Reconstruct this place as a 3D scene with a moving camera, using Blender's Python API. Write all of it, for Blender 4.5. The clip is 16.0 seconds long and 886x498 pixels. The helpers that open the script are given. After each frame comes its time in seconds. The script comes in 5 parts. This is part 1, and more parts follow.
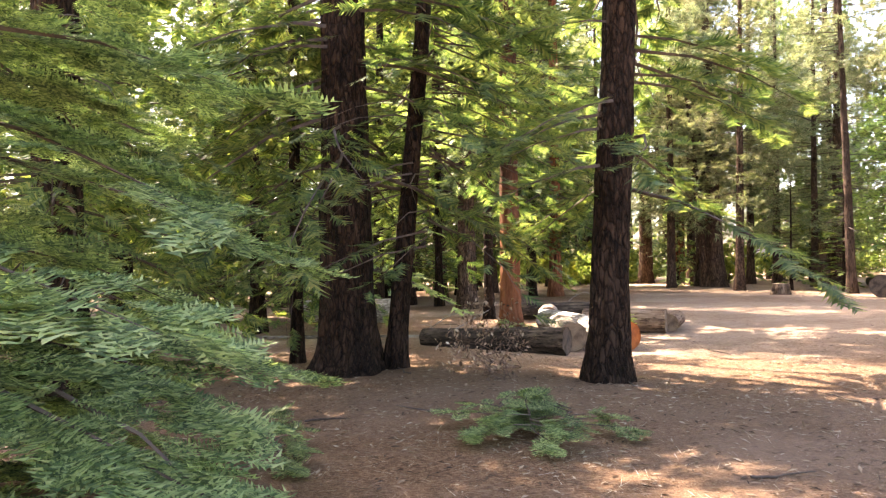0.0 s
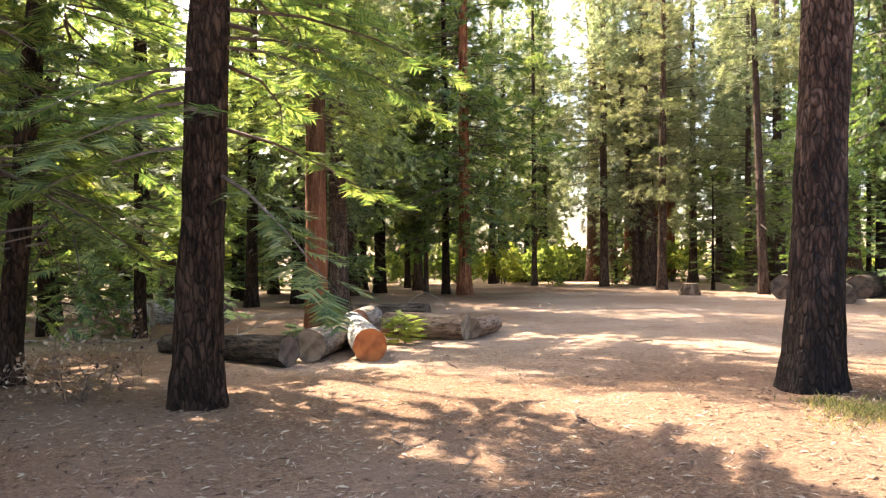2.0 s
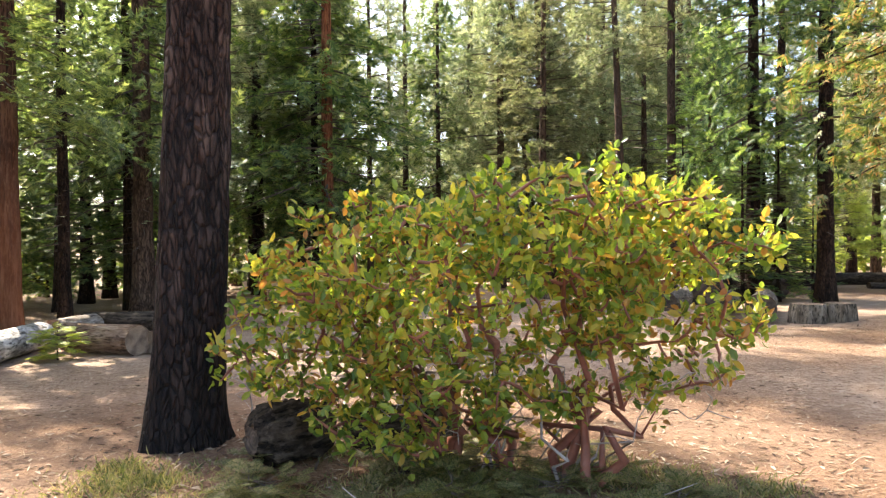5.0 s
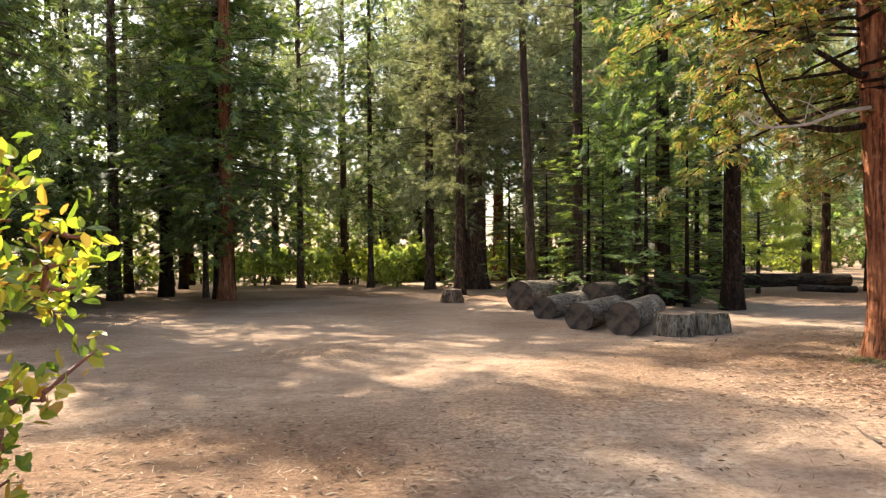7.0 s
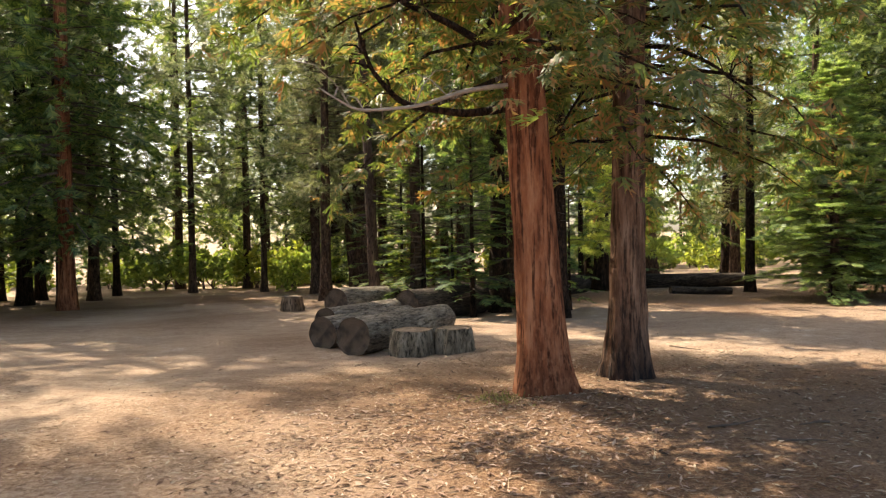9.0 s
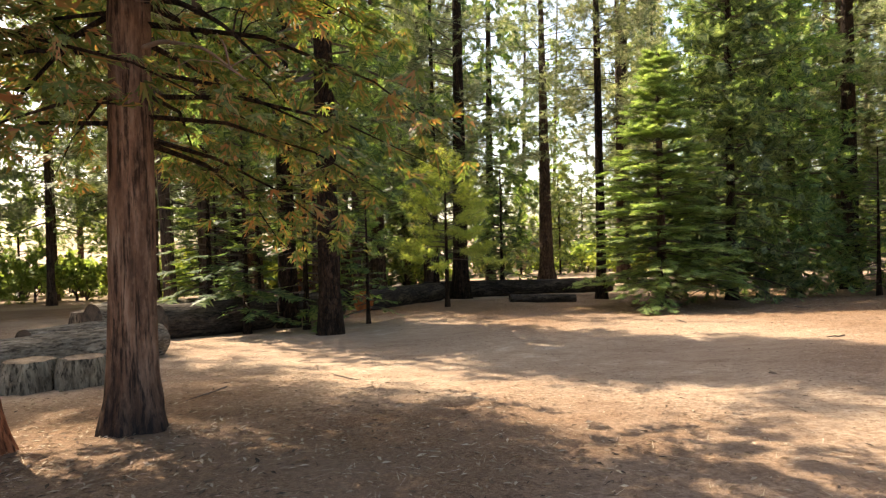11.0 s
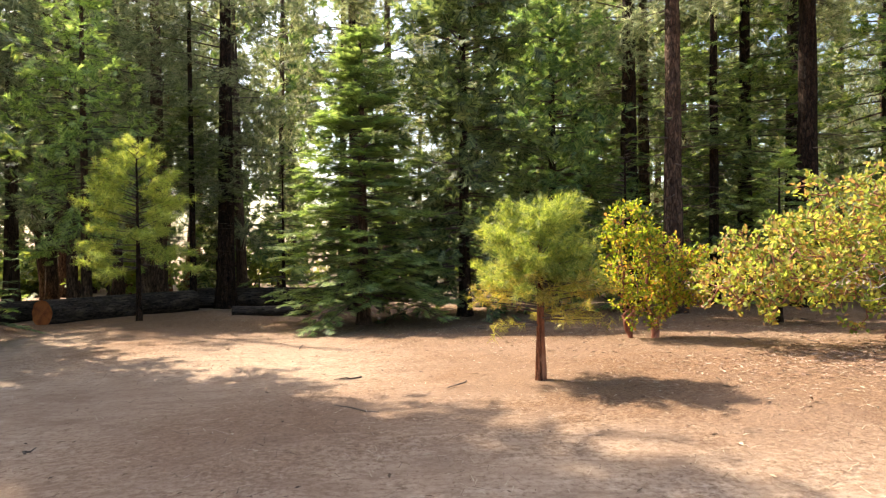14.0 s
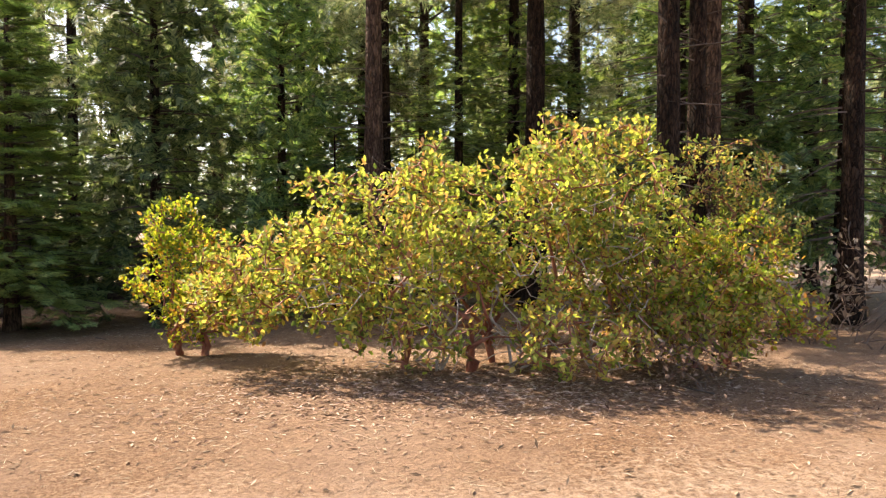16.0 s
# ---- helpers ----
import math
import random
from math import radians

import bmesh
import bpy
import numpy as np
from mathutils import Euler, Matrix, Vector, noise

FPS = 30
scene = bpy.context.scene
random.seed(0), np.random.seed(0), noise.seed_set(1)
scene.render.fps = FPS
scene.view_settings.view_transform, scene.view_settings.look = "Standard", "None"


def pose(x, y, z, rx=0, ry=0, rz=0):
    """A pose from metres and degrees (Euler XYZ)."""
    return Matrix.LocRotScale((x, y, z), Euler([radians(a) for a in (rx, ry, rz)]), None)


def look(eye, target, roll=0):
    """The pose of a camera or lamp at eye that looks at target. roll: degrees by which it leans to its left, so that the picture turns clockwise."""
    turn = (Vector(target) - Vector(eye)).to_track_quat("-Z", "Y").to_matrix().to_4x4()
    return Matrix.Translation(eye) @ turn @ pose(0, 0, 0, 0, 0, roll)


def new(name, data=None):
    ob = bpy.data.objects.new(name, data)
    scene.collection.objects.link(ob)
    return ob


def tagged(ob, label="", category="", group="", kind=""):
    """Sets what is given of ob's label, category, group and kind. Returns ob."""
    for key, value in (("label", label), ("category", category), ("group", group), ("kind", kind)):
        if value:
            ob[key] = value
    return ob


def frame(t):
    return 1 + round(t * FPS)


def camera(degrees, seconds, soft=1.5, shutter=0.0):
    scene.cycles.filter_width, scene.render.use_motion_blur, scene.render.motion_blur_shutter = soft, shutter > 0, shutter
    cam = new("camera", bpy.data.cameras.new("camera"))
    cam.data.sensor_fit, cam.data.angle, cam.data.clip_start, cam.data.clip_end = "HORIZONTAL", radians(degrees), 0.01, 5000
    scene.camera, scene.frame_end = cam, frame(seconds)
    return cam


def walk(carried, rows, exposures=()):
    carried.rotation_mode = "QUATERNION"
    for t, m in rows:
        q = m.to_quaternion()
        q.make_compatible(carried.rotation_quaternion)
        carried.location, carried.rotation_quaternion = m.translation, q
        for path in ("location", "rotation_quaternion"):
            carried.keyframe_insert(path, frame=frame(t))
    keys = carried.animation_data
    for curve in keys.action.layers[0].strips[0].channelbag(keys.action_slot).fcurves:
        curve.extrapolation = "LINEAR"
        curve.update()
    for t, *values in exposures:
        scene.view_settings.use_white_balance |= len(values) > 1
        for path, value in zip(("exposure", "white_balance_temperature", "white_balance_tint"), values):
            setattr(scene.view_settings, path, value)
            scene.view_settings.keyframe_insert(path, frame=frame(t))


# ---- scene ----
cam = camera(65.7, 16.0, soft=1.3)
PATH = [
    (0, (3.24, 0.115, 1.358), (3.185, 2.114, 1.346), -0.8),
    (0.5, (4.223, 0.424, 1.345), (4.153, 2.423, 1.328), -0.6),
    (1, (5.193, 0.766, 1.322), (5.116, 2.764, 1.295), -0.2),
    (1.5, (6.118, 1.122, 1.344), (6.039, 3.12, 1.321), -0.5),
    (2, (7.051, 1.419, 1.343), (6.976, 3.418, 1.317), -0.5),
    (2.5, (7.926, 1.717, 1.318), (7.848, 3.715, 1.288), -0.6),
    (3, (8.789, 1.938, 1.336), (8.713, 3.937, 1.307), -0.5),
    (3.5, (9.637, 2.179, 1.352), (9.56, 4.177, 1.321), -0.6),
    (4, (10.425, 2.464, 1.359), (10.346, 4.462, 1.329), -0.3),
    (4.5, (11.154, 2.75, 1.361), (11.077, 4.748, 1.329), -0.3),
    (5, (11.864, 3.013, 1.365), (11.789, 5.011, 1.333), -0.4),
    (5.2, (12.133, 3.134, 1.368), (12.06, 5.132, 1.338), -0.3),
    (7.3, (15.063, 5.011, 1.371), (15.023, 7.011, 1.332), -0.4),
    (7.5, (15.396, 5.158, 1.375), (15.367, 7.157, 1.338), -0.5),
    (8, (16.339, 5.507, 1.403), (16.319, 7.506, 1.362), -0.7),
    (8.5, (17.356, 5.895, 1.414), (17.343, 7.894, 1.367), -0.9),
    (9, (18.399, 6.244, 1.436), (18.395, 8.243, 1.391), -0.9),
    (9.5, (19.412, 6.594, 1.435), (19.427, 8.593, 1.394), -1.0),
    (10, (20.369, 6.94, 1.435), (20.403, 8.939, 1.399), -0.6),
    (10.2, (20.753, 7.082, 1.433), (20.8, 9.081, 1.395), -1.0),
    (12.3, (24.698, 8.626, 1.341), (24.836, 10.621, 1.313), -0.6),
    (12.5, (25.072, 8.755, 1.34), (25.215, 10.749, 1.312), -0.5),
    (13, (26.022, 9.03, 1.342), (26.175, 11.024, 1.317), -0.6),
    (13.5, (27.034, 9.264, 1.352), (27.201, 11.257, 1.325), -0.5),
    (14, (28.09, 9.472, 1.38), (28.289, 11.462, 1.345), -0.6),
    (14.5, (29.228, 9.647, 1.412), (29.475, 11.631, 1.353), -0.2),
    (15, (30.505, 9.813, 1.446), (30.786, 11.792, 1.373), -0.3),
    (15.5, (31.793, 9.895, 1.49), (32.112, 11.868, 1.425), -0.1),
    (16, (33.082, 9.961, 1.525), (33.439, 11.928, 1.456), 0.1),
]
walk(cam, [(t, look(eye, target, roll)) for t, eye, target, roll in PATH], [(0.0, 3.02, 7700, 19), (2.0, 2.74, 7500, 15), (3.5, 2.32, 7100, 13), (5.0, 2.33, 7000, 10), (7.5, 1.78, 7600, 10), (9.0, 1.62, 7800, 8), (10.0, 1.88, 8100, 8), (12.3, 1.65, 7900, 10), (13.0, 1.74, 7900, 11), (14.0, 1.85, 7400, 10), (15.0, 1.7, 7400, 10), (16.0, 1.66, 7500, 11)])

# ---- world, sun ----
SUN_TURN, SUN_HIGH = radians(-45), radians(46)
world = bpy.data.worlds.new("world")
scene.world = world
world.use_nodes = True
wn = world.node_tree.nodes
sky = wn.new("ShaderNodeTexSky")
sky.sky_type, sky.sun_disc = "NISHITA", False
sky.sun_elevation, sky.sun_rotation = SUN_HIGH, SUN_TURN
sky.air_density, sky.dust_density, sky.ozone_density = 0.8, 2.4, 1.3
wn["Background"].inputs[1].default_value = 0.145
world.node_tree.links.new(sky.outputs[0], wn["Background"].inputs[0])
sun = new("sun", bpy.data.lights.new("sun", "SUN"))
sun.data.energy, sun.data.angle, sun.data.color = 4.1, radians(0.53), (1.0, 0.945, 0.86)
to_sun = Vector((math.sin(SUN_TURN) * math.cos(SUN_HIGH), math.cos(SUN_TURN) * math.cos(SUN_HIGH), math.sin(SUN_HIGH)))
sun.matrix_world = look(to_sun * 60, (0, 0, 0))


# ---- materials ----
def material(name):
    m = bpy.data.materials.new(name)
    m.use_nodes = True
    nt = m.node_tree
    nt.nodes.clear()
    out = nt.nodes.new("ShaderNodeOutputMaterial")
    return m, nt, out


def node(nt, kind, links=(), **values):
    n = nt.nodes.new("ShaderNode" + kind)
    for key, value in values.items():
        if key == "op":
            n.operation = value
        elif key == "blend":
            n.blend_type = value
        else:
            n.inputs[int(key[1:])].default_value = value
    for slot, socket in links:
        nt.links.new(socket, n.inputs[slot])
    return n


def ramp(nt, socket, stops):
    n = nt.nodes.new("ShaderNodeValToRGB")
    while len(n.color_ramp.elements) < len(stops):
        n.color_ramp.elements.new(0.5)
    for e, (p, c) in zip(n.color_ramp.elements, stops):
        e.position, e.color = p, (*c, 1)
    nt.links.new(socket, n.inputs[0])
    return n.outputs[0]


def noise_tex(nt, coord, scale, detail=4.0, rough=0.6, stretch=None):
    if stretch:
        mp = nt.nodes.new("ShaderNodeMapping")
        mp.inputs["Scale"].default_value = stretch
        nt.links.new(coord, mp.inputs[0])
        coord = mp.outputs[0]
    n = nt.nodes.new("ShaderNodeTexNoise")
    n.inputs["Scale"].default_value, n.inputs["Detail"].default_value, n.inputs["Roughness"].default_value = scale, detail, rough
    nt.links.new(coord, n.inputs["Vector"])
    return n.outputs["Fac"]


def mixed(nt, fac, a, b, blend="MIX"):
    n = nt.nodes.new("ShaderNodeMix")
    n.data_type, n.blend_type = "RGBA", blend
    for slot, v in ((0, fac), (6, a), (7, b)):
        if isinstance(v, (int, float)):
            n.inputs[slot].default_value = v
        elif isinstance(v, tuple):
            n.inputs[slot].default_value = (*v, 1)
        else:
            nt.links.new(v, n.inputs[slot])
    return n.outputs[2]


def bump(nt, height, strength, distance, normal=None):
    b = nt.nodes.new("ShaderNodeBump")
    b.inputs["Strength"].default_value, b.inputs["Distance"].default_value = strength, distance
    nt.links.new(height, b.inputs["Height"])
    if normal:
        nt.links.new(normal, b.inputs["Normal"])
    return b.outputs[0]


def surface(nt, out, colour, rough, normal=None, specular=0.3):
    p = nt.nodes.new("ShaderNodeBsdfPrincipled")
    if isinstance(colour, tuple):
        p.inputs["Base Color"].default_value = (*colour, 1)
    else:
        nt.links.new(colour, p.inputs["Base Color"])
    p.inputs["Roughness"].default_value = rough
    p.inputs["Specular IOR Level"].default_value = specular
    if normal:
        nt.links.new(normal, p.inputs["Normal"])
    nt.links.new(p.outputs[0], out.inputs[0])
    return p


def foliage(name, stops, translucent=0.55, rough=0.5, specular=0.35, glow=(1.5, 1.45, 0.7), vary=1.0):
    """Leaves or needles: per-spray colour, light passing through."""
    m, nt, out = material(name)
    geo = nt.nodes.new("ShaderNodeNewGeometry")
    tc = nt.nodes.new("ShaderNodeTexCoord")
    info = nt.nodes.new("ShaderNodeObjectInfo")
    patch = noise_tex(nt, tc.outputs["Object"], 0.9, 3)
    fac = node(nt, "Math", [(0, geo.outputs["Random Per Island"]), (1, patch)], op="ADD")
    fac = node(nt, "Math", [(0, fac.outputs[0])], op="MULTIPLY", i1=0.5)
    col = ramp(nt, fac.outputs[0], stops)
    hsv = node(nt, "HueSaturation", [(4, col)])
    tone = node(nt, "MapRange", [(0, info.outputs["Random"])], i3=0.85, i4=1.3)
    nt.links.new(tone.outputs[0], hsv.inputs[2])
    turn = node(nt, "Math", [(0, info.outputs["Random"])], op="MULTIPLY", i1=7.31)
    turn = node(nt, "Math", [(0, turn.outputs[0])], op="FRACT")
    nt.links.new(node(nt, "MapRange", [(0, turn.outputs[0])], i3=0.5 - 0.025 * vary, i4=0.5 + 0.02 * vary).outputs[0], hsv.inputs[0])
    nt.links.new(node(nt, "MapRange", [(0, turn.outputs[0])], i3=1.0, i4=0.8).outputs[0], hsv.inputs[1])
    p = surface(nt, out, hsv.outputs[0], rough, specular=specular)
    tr = nt.nodes.new("ShaderNodeBsdfTranslucent")
    nt.links.new(mixed(nt, 1.0, hsv.outputs[0], glow, "MULTIPLY"), tr.inputs[0])
    ms = nt.nodes.new("ShaderNodeMixShader")
    ms.inputs[0].default_value = translucent
    nt.links.new(p.outputs[0], ms.inputs[1])
    nt.links.new(tr.outputs[0], ms.inputs[2])
    nt.links.new(ms.outputs[0], out.inputs[0])
    return m


def bark(name, dark, mid, light, patch_scale=1.2, char=0.0, lying=False, fibre=0.2, foot=(0.012, 0.011, 0.012), blend=0.35, most=0.9, plates=0.0):
    m, nt, out = material(name)
    tc = nt.nodes.new("ShaderNodeTexCoord")
    co = tc.outputs["Object"]
    furrow = noise_tex(nt, co, 9, 6, 0.65, (0.16, 1, 1) if lying else (1, 1, 0.16))
    plate = noise_tex(nt, co, 30, 4, 0.6, (0.35, 1, 1) if lying else (1, 1, 0.35))
    patch = noise_tex(nt, co, patch_scale, 4, 0.6, (1, 1, 0.6))
    col = ramp(nt, furrow, [(0.32, dark), (0.5, mid), (0.68, light)])
    fiss = noise_tex(nt, co, 24, 5, 0.7, (fibre, 1, 1) if lying else (1, 1, fibre))
    col = mixed(nt, ramp(nt, patch, [(0.42, (0, 0, 0)), (0.62, (0.6, 0.6, 0.6))]), col, dark)
    col = mixed(nt, ramp(nt, fiss, [(0.40, (0.9, 0.9, 0.9)), (0.50, (0, 0, 0))]), col, tuple(c * 0.5 for c in dark))
    col = mixed(nt, ramp(nt, plate, [(0.5, (0, 0, 0)), (0.75, (0.5, 0.5, 0.5))]), col, light)
    nrm = bump(nt, furrow, 0.9, 0.035)
    if plates:
        mp = node(nt, "Mapping", [(0, co)])
        mp.inputs["Scale"].default_value = (1, 1, 0.32)
        warp = mixed(nt, 0.12, mp.outputs[0], nt.nodes.new("ShaderNodeTexNoise").outputs["Color"], "ADD")
        vo = nt.nodes.new("ShaderNodeTexVoronoi")
        vo.feature, vo.inputs["Scale"].default_value = "DISTANCE_TO_EDGE", plates
        nt.links.new(warp, vo.inputs["Vector"])
        cell = nt.nodes.new("ShaderNodeTexVoronoi")
        cell.inputs["Scale"].default_value = plates
        nt.links.new(warp, cell.inputs["Vector"])
        pick = node(nt, "SeparateColor", [(0, cell.outputs["Color"])])
        col = mixed(nt, ramp(nt, pick.outputs[0], [(0.6, (0, 0, 0)), (0.98, (0.45, 0.45, 0.45))]), col, light)
        col = mixed(nt, ramp(nt, vo.outputs[0], [(0.0, (0.75, 0.75, 0.75)), (0.14, (0, 0, 0))]), col, tuple(c * 0.7 for c in dark))
        nrm = bump(nt, ramp(nt, vo.outputs[0], [(0.0, (0, 0, 0)), (0.2, (1, 1, 1))]), 0.9, 0.03, nrm)
    if char:
        at = nt.nodes.new("ShaderNodeSeparateXYZ")
        nt.links.new(co, at.inputs[0])
        edge = node(nt, "Math", [(0, node(nt, "Math", [(0, at.outputs[2])], op="SUBTRACT", i1=char - blend).outputs[0])], op="DIVIDE", i1=blend)
        edge = node(nt, "Math", [(0, edge.outputs[0]), (1, ramp(nt, fiss, [(0.25, (0, 0, 0)), (0.75, (1, 1, 1))]))], op="ADD")
        edge = node(nt, "Math", [(0, edge.outputs[0])], op="SUBTRACT", i1=0.5)
        edge = node(nt, "Math", [(0, edge.outputs[0]), (1, node(nt, "Math", [(0, patch)], op="SUBTRACT", i1=0.5).outputs[0])], op="ADD")
        col = mixed(nt, ramp(nt, edge.outputs[0], [(0.0, (most, most, most)), (1.0, (0, 0, 0))]), col, foot)
    nrm = bump(nt, plate, 0.6, 0.012, nrm)
    nrm = bump(nt, fiss, 0.8, 0.02, nrm)
    surface(nt, out, col, 0.9, nrm, 0.12)
    return m


def plain(name, stops, rough, scale, relief, stretch=None, specular=0.3):
    m, nt, out = material(name)
    tc = nt.nodes.new("ShaderNodeTexCoord")
    big = noise_tex(nt, tc.outputs["Object"], scale, 5, 0.65, stretch)
    fine = noise_tex(nt, tc.outputs["Object"], scale * 7, 4, 0.6, stretch)
    col = ramp(nt, big, stops)
    col = mixed(nt, ramp(nt, fine, [(0.45, (0, 0, 0)), (0.8, (0.4, 0.4, 0.4))]), col, stops[0][1])
    nrm = bump(nt, fine, 0.6, relief)
    surface(nt, out, col, rough, nrm, specular)
    return m


def ground_material():
    m, nt, out = material("forest_floor")
    tc = nt.nodes.new("ShaderNodeTexCoord")
    co = tc.outputs["Object"]
    at = nt.nodes.new("ShaderNodeAttribute")
    at.attribute_name = "litter"
    large = noise_tex(nt, co, 0.35, 5, 0.6)
    mid = noise_tex(nt, co, 2.2, 6, 0.65)
    fine = noise_tex(nt, co, 24, 6, 0.7)
    streak = noise_tex(nt, co, 5, 6, 0.75, (1.0, 2.6, 1.0))
    crumb = nt.nodes.new("ShaderNodeTexVoronoi")
    crumb.inputs["Scale"].default_value = 13
    nt.links.new(co, crumb.inputs["Vector"])
    grit = noise_tex(nt, co, 110, 3, 0.7)
    needle = noise_tex(nt, co, 30, 3, 0.6, (1.0, 5.0, 1.0))
    needle2 = noise_tex(nt, co, 30, 3, 0.6, (5.0, 1.3, 1.0))
    dirt = ramp(nt, mid, [(0.3, (0.36, 0.25, 0.175)), (0.55, (0.52, 0.385, 0.28)), (0.75, (0.66, 0.54, 0.43))])
    dirt = mixed(nt, ramp(nt, fine, [(0.45, (0, 0, 0)), (0.66, (0.7, 0.7, 0.7))]), dirt, (0.27, 0.175, 0.115))
    dirt = mixed(nt, ramp(nt, streak, [(0.46, (0, 0, 0)), (0.62, (0.6, 0.6, 0.6))]), dirt, (0.26, 0.165, 0.11))
    dirt = mixed(nt, ramp(nt, crumb.outputs[0], [(0.05, (0.75, 0.75, 0.75)), (0.16, (0, 0, 0))]), dirt, (0.15, 0.08, 0.048))
    duff = ramp(nt, needle, [(0.34, (0.075, 0.038, 0.021)), (0.5, (0.19, 0.10, 0.055)), (0.66, (0.36, 0.22, 0.13))])
    duff = mixed(nt, ramp(nt, needle2, [(0.5, (0, 0, 0)), (0.68, (0.8, 0.8, 0.8))]), duff, (0.38, 0.24, 0.145))
    duff = mixed(nt, ramp(nt, fine, [(0.48, (0, 0, 0)), (0.72, (0.7, 0.7, 0.7))]), duff, (0.085, 0.045, 0.026))
    edge = node(nt, "Math", [(0, at.outputs["Fac"]), (1, mid)], op="ADD")
    edge = node(nt, "Math", [(0, edge.outputs[0]), (1, fine)], op="ADD")
    col = mixed(nt, ramp(nt, node(nt, "Math", [(0, edge.outputs[0])], op="MULTIPLY", i1=0.5).outputs[0], [(0.62, (0, 0, 0)), (0.86, (1, 1, 1))]), dirt, duff)
    col = mixed(nt, ramp(nt, large, [(0.4, (0, 0, 0)), (0.65, (0.55, 0.55, 0.55))]), col, (0.31, 0.205, 0.145))
    col = mixed(nt, ramp(nt, noise_tex(nt, co, 1.1, 6, 0.7, (1.0, 1.8, 1.0)), [(0.5, (0, 0, 0)), (0.66, (0.5, 0.5, 0.5))]), col, (0.22, 0.135, 0.09))
    nrm = bump(nt, mid, 0.8, 0.1)
    nrm = bump(nt, streak, 0.7, 0.05, nrm)
    nrm = bump(nt, fine, 0.9, 0.03, nrm)
    nrm = bump(nt, grit, 0.5, 0.008, nrm)
    surface(nt, out, col, 0.95, nrm, 0.15)
    return m


M_GROUND = ground_material()
M_BARK_DARK = bark("dark_fir_bark", (0.009, 0.006, 0.004), (0.038, 0.021, 0.013), (0.10, 0.058, 0.038), plates=22)
M_BARK_BROWN = bark("brown_pine_bark", (0.035, 0.02, 0.014), (0.12, 0.07, 0.047), (0.25, 0.155, 0.105), plates=18)
M_BARK_RED = bark("red_cedar_bark", (0.075, 0.024, 0.012), (0.27, 0.095, 0.045), (0.44, 0.20, 0.11), fibre=0.06)
M_BARK_CHAR = bark("grey_bark_burnt_at_the_foot", (0.045, 0.025, 0.016), (0.17, 0.088, 0.055), (0.33, 0.20, 0.135), char=0.75, fibre=0.08, blend=0.75, most=0.8)
M_BARK_REDFOOT = bark("dark_bark_red_at_the_foot", (0.022, 0.011, 0.008), (0.11, 0.05, 0.03), (0.24, 0.125, 0.075), char=3.6, fibre=0.06, foot=(0.33, 0.11, 0.045), blend=2.2, most=0.38)
M_BARK_MAIN = bark("scaly_dark_bark_blackened_below", (0.014, 0.008, 0.006), (0.062, 0.032, 0.022), (0.17, 0.105, 0.08), char=3.0, foot=(0.012, 0.012, 0.012), blend=2.6, most=0.75, plates=25)
M_BARK_FAR = bark("far_bark", (0.03, 0.019, 0.014), (0.09, 0.057, 0.042), (0.17, 0.11, 0.08))
M_TWIG = plain("dead_twig_bark", [(0.3, (0.05, 0.035, 0.028)), (0.7, (0.16, 0.115, 0.09))], 0.85, 6, 0.01)
M_DRY = plain("grey_dry_twigs", [(0.3, (0.22, 0.17, 0.14)), (0.7, (0.48, 0.41, 0.36))], 0.85, 6, 0.008)
M_DRYBROWN = plain("brown_dry_twigs", [(0.3, (0.09, 0.055, 0.038)), (0.7, (0.26, 0.17, 0.125))], 0.85, 6, 0.006)
M_MANZ = plain("red_manzanita_bark", [(0.3, (0.12, 0.04, 0.025)), (0.55, (0.26, 0.09, 0.055)), (0.75, (0.35, 0.18, 0.125))], 0.5, 5, 0.006)
M_LOGGREY = bark("weathered_grey_log", (0.10, 0.075, 0.055), (0.34, 0.275, 0.22), (0.60, 0.53, 0.45), lying=True)
M_LOGBROWN = bark("brown_log_bark", (0.05, 0.032, 0.022), (0.19, 0.125, 0.085), (0.38, 0.27, 0.19), lying=True)
M_LOGOLD = bark("old_grey_stump_wood", (0.05, 0.04, 0.03), (0.19, 0.155, 0.115), (0.38, 0.32, 0.25), lying=True)
M_LOGWHITE = bark("bleached_peeling_log", (0.09, 0.07, 0.055), (0.52, 0.47, 0.42), (0.80, 0.76, 0.71), lying=True, patch_scale=3.0)
M_LOGPILE = bark("weathered_pile_log", (0.065, 0.05, 0.038), (0.235, 0.19, 0.145), (0.45, 0.39, 0.32), lying=True)
M_LOGSMOOTH = bark("smooth_red_brown_log", (0.10, 0.055, 0.035), (0.26, 0.165, 0.11), (0.42, 0.31, 0.23), lying=True, patch_scale=0.7)
M_ROTTEN = bark("dark_rotten_wood", (0.012, 0.009, 0.007), (0.06, 0.043, 0.03), (0.2, 0.15, 0.11), lying=True, patch_scale=5.0)
M_LOGDARK = bark("dark_rotting_log_bark", (0.018, 0.014, 0.012), (0.06, 0.045, 0.035), (0.15, 0.115, 0.09), lying=True)


